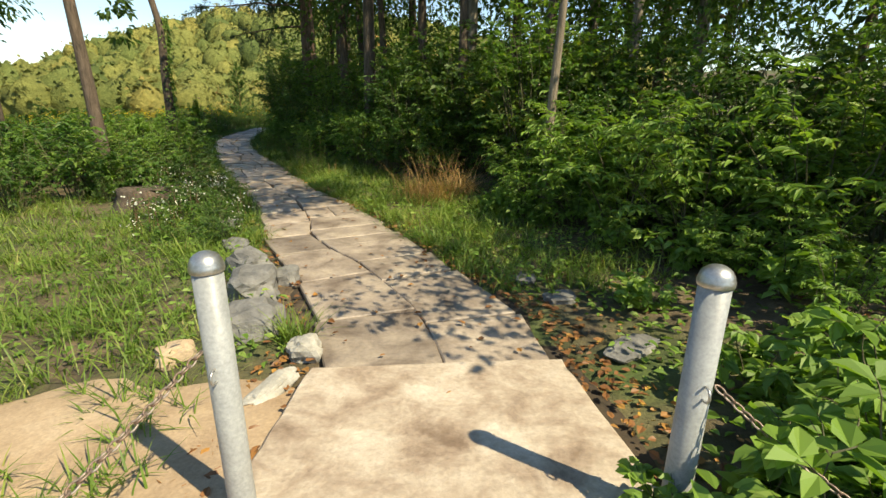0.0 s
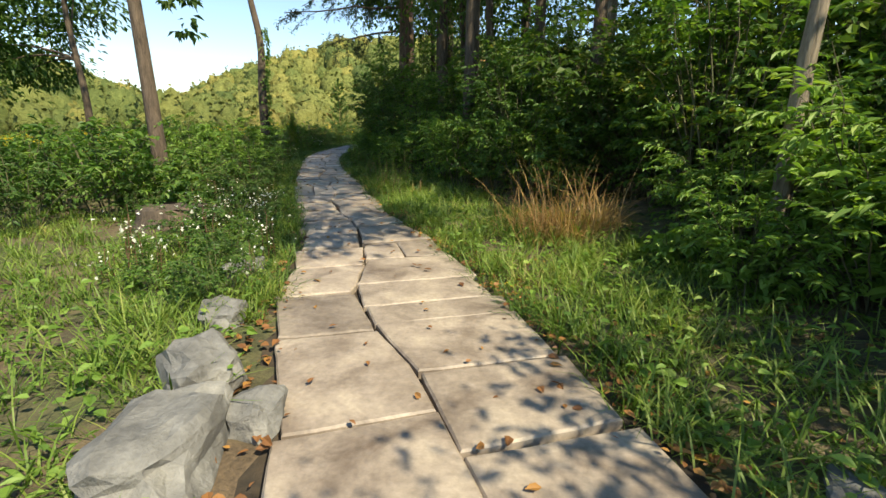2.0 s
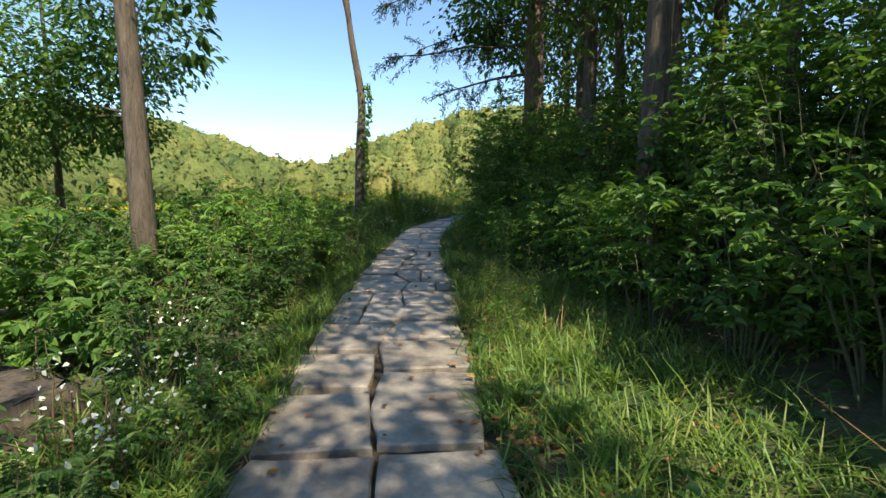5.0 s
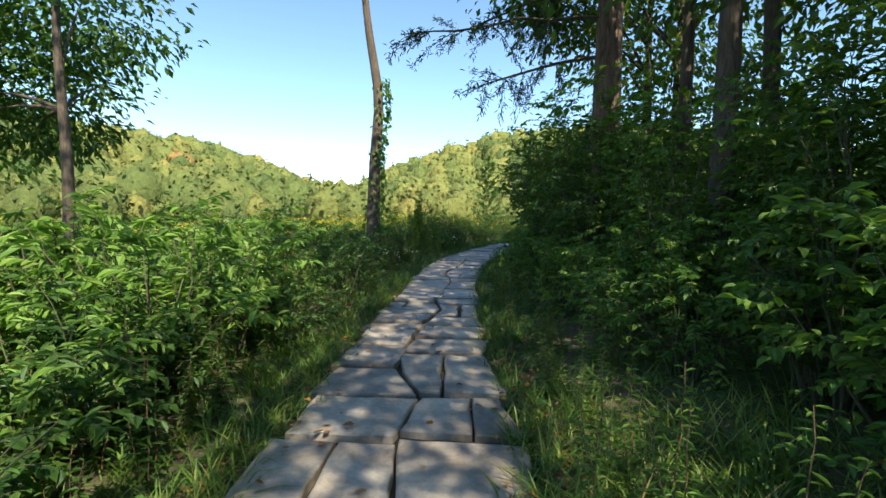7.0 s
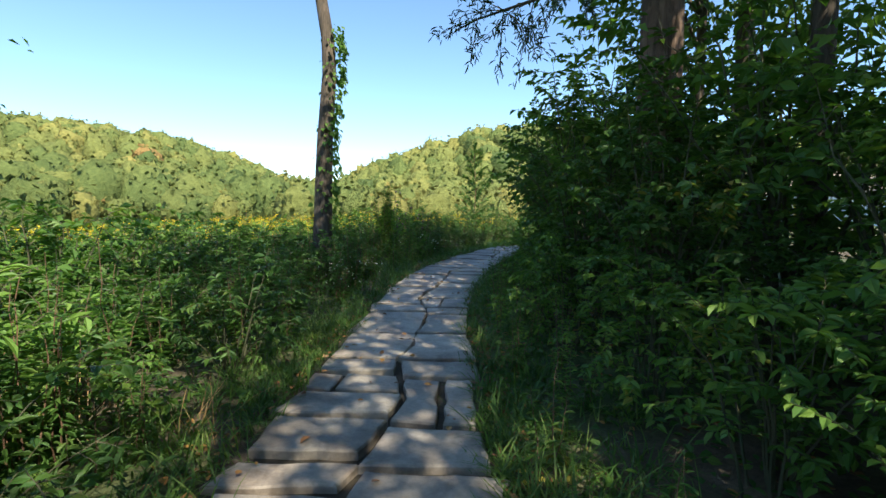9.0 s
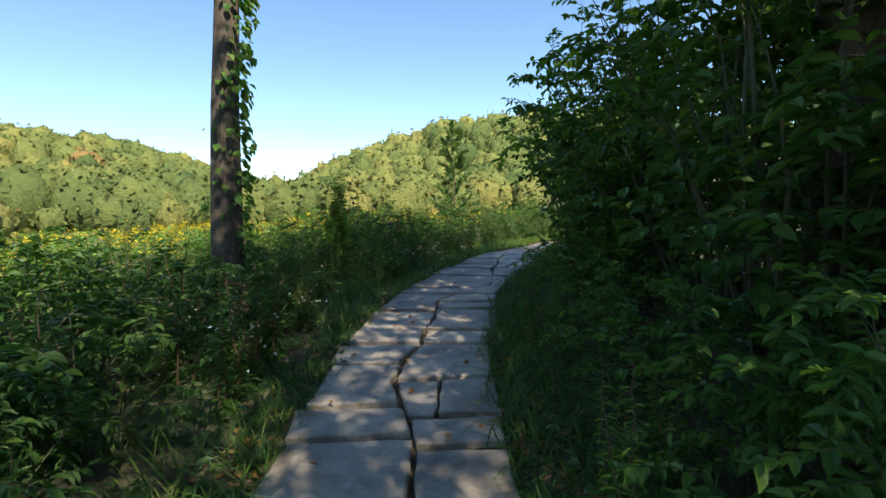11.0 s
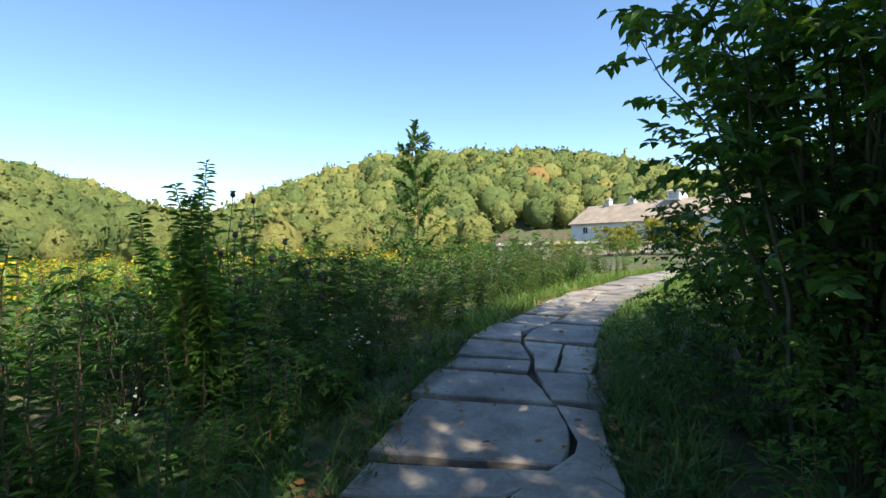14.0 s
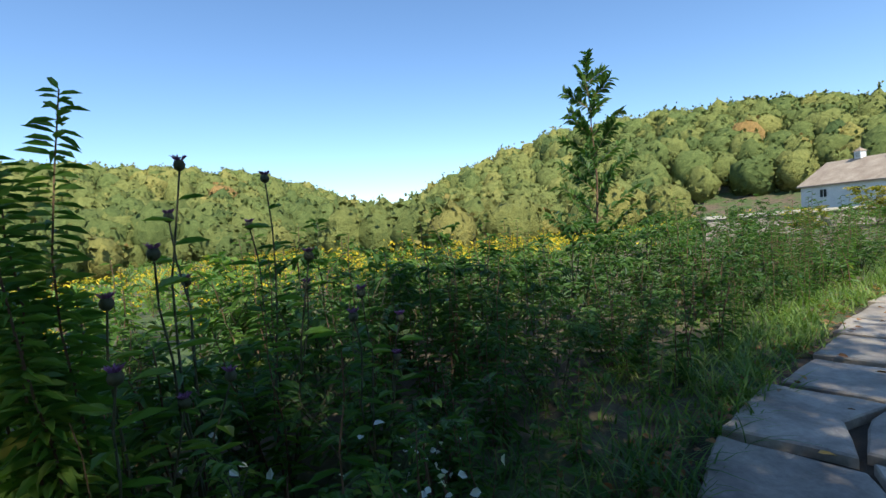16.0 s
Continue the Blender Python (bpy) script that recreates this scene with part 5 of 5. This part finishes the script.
# ---- grasses ----
spots_sun, spots_shade = [], []
for _ in range(2600):
    y = rng.uniform(0.5, 40)
    off = abs(rng.gauss(0, 0.6)) + 0.04
    if rng.random() < 0.52:
        x = right_x(y) + off * (2.2 if 4.5 < y < 16 else 0.9)
        if y < 4.6:
            continue
    else:
        x = left_x(y) - off
        if y < 6 and off < 0.55:
            continue
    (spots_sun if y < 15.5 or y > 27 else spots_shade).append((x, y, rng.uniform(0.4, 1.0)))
for _ in range(900):
    x, y = rng.uniform(-9, -1.9), rng.uniform(1.6, 9.8)
    if x < left_x(y) - 0.6 and math.hypot(x + 6.1, y - 9.1) > 0.9 and not (y < 2.6 and x > -3.0):
        spots_sun.append((x, y, rng.uniform(0.5, 1.2)))
for _ in range(420):
    y = rng.uniform(5, 15)
    spots_sun.append((right_x(y) + rng.uniform(0.1, 2.1), y, rng.uniform(0.6, 1.2)))
for _ in range(260):
    y = rng.uniform(27, 48)
    x = rng.choice((left_x(y) - rng.uniform(0.1, 2.5), right_x(y) + rng.uniform(0.1, 4)))
    spots_sun.append((x, y, rng.uniform(0.4, 0.9)))
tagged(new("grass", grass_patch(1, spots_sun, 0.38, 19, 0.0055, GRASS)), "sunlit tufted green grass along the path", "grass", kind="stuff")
tagged(new("grass", grass_patch(2, spots_shade, 0.4, 17, 0.0055, GRASS_SHADED)), "green grass along the path, darkened in colour for shade", "grass", kind="stuff")
edge_rng = random.Random(33)
edge_spots = []
for _ in range(620):
    y = edge_rng.uniform(6.5, 29)
    x = right_x(y) + edge_rng.gauss(0.07, 0.07) if edge_rng.random() < 0.55 else left_x(y) - edge_rng.gauss(0.08, 0.07)
    edge_spots.append((x, y, edge_rng.uniform(0.5, 1.1)))
# These blades use the shade-darkened grass colour too.
tagged(new("grass", grass_patch(7, edge_spots, 0.27, 15, 0.005, GRASS_SHADED, 0.07, 0.6)), "short grass hanging over the edges of the stones", "grass", kind="stuff")
tuft = grass_patch(3, [(-1.16, 3.42, 1.0), (-1.22, 3.46, 0.8)], 0.42, 90, 0.005, GRASS, 0.06, 0.3)
tagged(new("grass_tuft", tuft), "fresh green grass tuft beside pale rocks", "grass tuft")


def dry_clump(x, y, size, seed, label):
    """Dead tan grass: a dense arching clump and some long seed stalks."""
    v = grass_patch(seed, [(x, y, size), (x + 0.14, y - 0.1, size), (x - 0.15, y + 0.12, size * 0.9), (x + 0.2, y + 0.16, size * 0.9)], 0.75, 70, 0.0042, STRAW, 0.13, 0.6)
    ob = tagged(new("dry_grass_clump", v), label, "dry grass", "clumps of dry grass")
    stalks = grass_patch(seed + 50, [(x, y, size), (x - 0.2, y - 0.1, size)], 1.5, 30, 0.0038, STRAW, 0.16, 0.5)
    part("seed_stalk", stalks, ob, "long arching dead seed stalks")
    return ob


dry_clump(-0.1, 8.85, 1.0, 81, "large clump of dead tan grass on the verge")
dry_clump(0.25, 9.15, 0.95, 82, "large clump of dead tan grass on the verge")
dry_clump(-0.45, 9.35, 0.75, 83, "smaller clump of dead tan grass on the verge")
for k, (x, y, s) in enumerate(((-8.9, 16.0, 0.6), (-6.3, 20.3, 0.5), (-3.9, 13.0, 0.6), (-2.9, 12.4, 0.5), (-8.1, 16.3, 0.4))):
    st = grass_patch(90 + k, [(x, y, s)], 1.3, 16, 0.004, STRAW, 0.2, 0.4)
    tagged(new("dry_stalks", st), "thin dead grass stalks leaning over the verge", "dry grass", "dead stalks on the verge")


def ground_cover(lo, hi, n, seed, leaf):
    """Low creeping leaves on the woodland floor."""
    g = np.random.default_rng(seed)
    y = g.uniform(lo, hi, n)
    right = g.uniform(0, 1, n) < 0.55
    lx, rx = np.interp(y, LEFT_Y, LEFT_X), np.interp(y, RIGHT_Y, RIGHT_X)
    x = np.where(right, rx + 0.2 + np.abs(g.normal(0, 2.0, n)), lx - 0.25 - np.abs(g.normal(0, 2.2, n)))
    keep = ~((~right) & (y < 3) & (x > -3.2)) & ~(right & (y < 4.2) & (x < 1.35))
    x, y = x[keep], y[keep]
    base = np.stack([x, y, level(x, y) + np.abs(g.normal(0, 0.09, len(x)))], -1)
    a = g.uniform(0, 6.28, len(x))
    v, f = leaf_geometry(base, np.stack([np.cos(a), np.sin(a), g.uniform(-0.1, 0.5, len(x))], -1), g.uniform(0.04, 0.1, len(x)), 0.6, g)
    return raw_mesh("ground_cover", v, f, [leaf])


def litter():
    """Fallen leaves on the ground and gathered along the edges of the stones."""
    g = np.random.default_rng(16)
    n = 9000
    y = g.uniform(0.2, 34, n)
    lx, rx = np.interp(y, LEFT_Y, LEFT_X), np.interp(y, RIGHT_Y, RIGHT_X)
    side = g.uniform(0, 1, n)
    x = np.where(side < 0.45, rx + g.normal(0.16, 0.16, n), np.where(side < 0.7, lx - g.normal(0.16, 0.16, n), rx + np.abs(g.normal(0, 2.5, n)) + 0.2))
    on = g.uniform(0, 1, n) < 0.035
    x = np.where(on, lx + (rx - lx) * g.uniform(0.05, 0.95, n), x)
    inside = (x > lx - 0.02) & (x < rx + 0.02)
    keep = ~inside | on | (g.uniform(0, 1, n) < 0.25)
    x, y, inside = x[keep], y[keep], inside[keep]
    base = np.stack([x, y, level(x, y) + np.where(inside, 0.05, 0.012) + g.uniform(0, 0.012, len(x))], -1)
    a = g.uniform(0, 6.28, len(x))
    v, f = leaf_geometry(base, np.stack([np.cos(a), np.sin(a), g.normal(0.05, 0.1, len(x))], -1), g.uniform(0.03, 0.085, len(x)), 0.65, g, droop=0.1)
    return raw_mesh("fallen_leaves", v, f, [LEAF_FALLEN])


# Near leaves get a lighter colour to stand in for sunlight.
tagged(new("ground_cover", ground_cover(0.3, 9, 5200, 15, LEAF_LIGHT)), "low creeping leaves beside the first stones, coloured lighter for sun", "ground cover", kind="stuff")
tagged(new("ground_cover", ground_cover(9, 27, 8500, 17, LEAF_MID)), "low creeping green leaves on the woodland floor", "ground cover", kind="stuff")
tagged(new("fallen_leaves", litter()), "brown and yellow fallen leaves along the stones", "fallen leaves", kind="stuff")


def sandy_patch():
    """Bare sandy earth beside the first stones."""
    g = np.random.default_rng(2)
    n, rows = 40, 7
    v, f = [], []
    for r in range(0, rows + 1):
        for i in range(n):
            a = 2 * math.pi * i / n
            q = max(r, 0.02) / rows * (1 + 0.12 * math.sin(3 * a) + 0.08 * math.sin(7 * a + 1))
            x, y = -2.0 + 1.35 * q * math.cos(a), 1.7 + 1.35 * q * math.sin(a)
            v.append((x, y, h(x, y) + (0.03 if r < rows else -0.03) + g.normal(0, 0.004)))
    for r in range(rows):
        for i in range(n):
            a, b = r * n + i, r * n + (i + 1) % n
            f.append((a, a + n, b + n, b))
    return raw_mesh("sandy_ground", v, f, [SAND], smooth=True)


tagged(new("sandy_ground", sandy_patch()), "bare tan sandy earth beside the stones", "ground", kind="structure")


# ---- flagstone path ----
def across(u, y):
    """The point a fraction u across the path; y is the place along it at the middle."""
    slope = (left_x(y + 0.6) + right_x(y + 0.6) - left_x(y - 0.6) - right_x(y - 0.6)) / 2.4
    a = math.atan(-slope)
    lx, rx = left_x(y), right_x(y)
    w = (rx - lx) * math.cos(a)
    cx = (lx + rx) / 2
    d = (u - 0.5) * w
    return cx + d * math.cos(a), y + d * math.sin(a)


def path_bed():
    ys = np.arange(-3.5, 41, 0.5)
    v, f = [], []
    for y in ys:
        for u in (-0.06, 0.25, 0.5, 0.75, 1.06):
            x, yy = across(u, y)
            v.append((x, yy, h(x, yy) - 0.03))
    for i in range(len(ys) - 1):
        for k in range(4):
            a = i * 5 + k
            f.append((a, a + 1, a + 6, a + 5))
    return raw_mesh("path_bed", v, f, [SOIL], smooth=True)


pavement = tagged(new("pavement", path_bed()), "path of worn irregular flagstones set in earth", "path", kind="structure")


def slab_mesh(corners, rng, top, ragged=0.018, thick=0.09, mat=STONE):
    """One worn flagstone: uneven outline between the corners, chamfered rim, slightly dished top."""
    ring = []
    n = len(corners)
    for i in range(n):
        a, b = Vector(corners[i]), Vector(corners[(i + 1) % n])
        k = max(2, int((b - a).length / 0.14))
        nrm = Vector((b.y - a.y, a.x - b.x)).normalized()
        for j in range(k):
            p = a.lerp(b, j / k)
            ring.append(p - nrm * (rng.uniform(0.0, ragged) + (ragged * 0.7 if j == 0 else 0)))
    c = sum(ring, Vector((0, 0))) / len(ring)
    tilt = Vector((rng.uniform(-0.008, 0.008), rng.uniform(-0.008, 0.008)))

    def up(p, z):
        return (p.x, p.y, h(p.x, p.y) + z + tilt.dot(p - c))
    bm = bmesh.new()
    rows = []
    for inset, z in ((0.0, top - thick), (0.0, top - 0.014), (0.014, top - 0.003), (0.09, top)):
        row = []
        for p in ring:
            d = c - p
            row.append(bm.verts.new(up(p + d.normalized() * min(inset, d.length * 0.4), z + (rng.uniform(-0.003, 0.003) if inset > 0.05 else 0))))
        rows.append(row)
    m = len(ring)
    for a, b in zip(rows, rows[1:]):
        for i in range(m):
            bm.faces.new((a[i], a[(i + 1) % m], b[(i + 1) % m], b[i]))
    mid = bm.verts.new(up(c, top + rng.uniform(-0.004, 0.003)))
    for i in range(m):
        bm.faces.new((rows[-1][i], rows[-1][(i + 1) % m], mid))
    bmesh.ops.recalc_face_normals(bm, faces=bm.faces[:])
    return from_bm(bm, "flagstone", mat, False)


# Two courses of stones, each with its own cross joints, meet along a wandering seam.
LEFT_JOINTS = [3.0, 4.1, 5.2, 6.24, 7.0, 7.75, 8.47, 9.45, 9.96, 10.68, 11.4, 12.2, 13.67, 14.32, 14.95, 15.6, 16.26, 16.58, 17.08, 17.5, 17.9, 18.28, 19.1, 20.14, 20.56, 21.37, 21.91, 23.15, 24.1, 24.5, 25.45, 26.15, 26.57, 27.24, 28.1, 28.9, 29.8, 30.6, 31.6, 32.4, 33.5, 34.4, 35.5, 36.6, 37.6, 38.8, 40]
RIGHT_JOINTS = [3.0, 3.8, 4.9, 5.6, 6.3, 6.64, 7.18, 7.9, 8.55, 9.43, 9.95, 11.0, 11.7, 12.3, 13.02, 13.73, 14.36, 15.35, 15.9, 16.45, 16.97, 17.8, 18.25, 19.11, 20.0, 20.37, 21.0, 21.88, 22.37, 23.27, 23.63, 24.1, 25.5, 26.27, 27.29, 28.3, 29.1, 29.9, 30.8, 31.8, 32.9, 33.8, 35, 36, 37.1, 38.2, 39.2, 40]
SEAM_Y = [3.0, 4.1, 5.6, 6.2, 7.0, 8.2, 9.4, 10.5, 11.6, 12.7, 13.65, 14.5, 15.3, 16.5, 17.3, 18.4, 19.5, 20.1, 20.87, 21.4, 22.6, 23.5, 24.1, 24.4, 25.4, 25.7, 26.2, 26.9, 27.6, 28.6, 32, 36, 41]
SEAM_U = [0.52, 0.5, 0.47, 0.38, 0.34, 0.48, 0.5, 0.48, 0.43, 0.57, 0.53, 0.52, 0.36, 0.52, 0.56, 0.5, 0.61, 0.56, 0.46, 0.5, 0.56, 0.43, 0.58, 0.82, 0.81, 0.6, 0.57, 0.57, 0.34, 0.54, 0.45, 0.55, 0.5]
SPLITS = {("right", 7.9): 0.7, ("right", 13.73): 0.81, ("right", 16.97): 0.78, ("right", 26.27): 0.74, ("left", 12.2): 0.27, ("left", 17.5): 0.2, ("right", 14.36): 0.68, ("right", 20.37): 0.7}
rs = random.Random(21)


def seam(y):
    return float(np.interp(y, SEAM_Y, SEAM_U)) + (0.03 if y > 8 else 0.0) * math.sin(y * 4.1 + math.sin(y * 1.7))


def lay(u0, u1, y0, y1, gap, wide, top, ragged=0.018):
    """A stone between two joints; u0 and u1 give its sides at a place along the path, or None for the outer edge."""
    a0, a1 = (rs.uniform(-0.03, 0.05) if u0 is None else u0(y0) + wide, rs.uniform(-0.03, 0.05) if u0 is None else u0(y1) + wide)
    b0, b1 = (rs.uniform(0.95, 1.03) if u1 is None else u1(y0) - wide, rs.uniform(0.95, 1.03) if u1 is None else u1(y1) - wide)
    j = [rs.uniform(-0.025, 0.025) for _ in range(4)]
    k = max(1, int((y1 - y0) / 0.4))
    mids = [y0 + (y1 - y0) * i / k for i in range(1, k)]
    right = [across(u1(m) - wide, m) for m in mids] if u1 else []
    left = [across(u0(m) + wide, m) for m in reversed(mids)] if u0 else []
    corners = [across(a0, y0 + gap + j[0]), across(b0, y0 + gap + j[1]), *right, across(b1, y1 - gap + j[2]), across(a1, y1 - gap + j[3]), *left]
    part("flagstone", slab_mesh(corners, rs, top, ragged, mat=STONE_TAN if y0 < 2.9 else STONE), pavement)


for y0, y1, cut in ((-3.0, -1.6, 0.4), (-1.6, -0.3, 0.6), (-0.3, 0.95, 0.45)):
    lay(None, lambda y, c=cut: c, y0, y1, 0.008, 0.006, 0.055)
    lay(lambda y, c=cut: c, None, y0, y1, 0.008, 0.006, 0.05)
lay(None, None, 0.95, 2.99, 0.008, 0.0, 0.075)
for name, joints in (("left", LEFT_JOINTS), ("right", RIGHT_JOINTS)):
    for y0, y1 in zip(joints, joints[1:]):
        sunny = y0 < 7.5
        gap = 0.005 if sunny else rs.uniform(0.03, 0.042)
        wide = 0.0 if sunny else rs.choice((0.0, 0.0, 0.004, 0.012))
        top = 0.034 + rs.uniform(-0.008, 0.008)
        cut = SPLITS.get((name, y0))
        inner = [lambda y, c=cut: c] if cut else []
        sides = [None, *inner, seam] if name == "left" else [seam, *inner, None]
        for a, b in zip(sides, sides[1:]):
            lay(a, b, y0, y1, gap, wide, top + rs.uniform(-0.004, 0.004), 0.007 if y0 < 6 else 0.02)
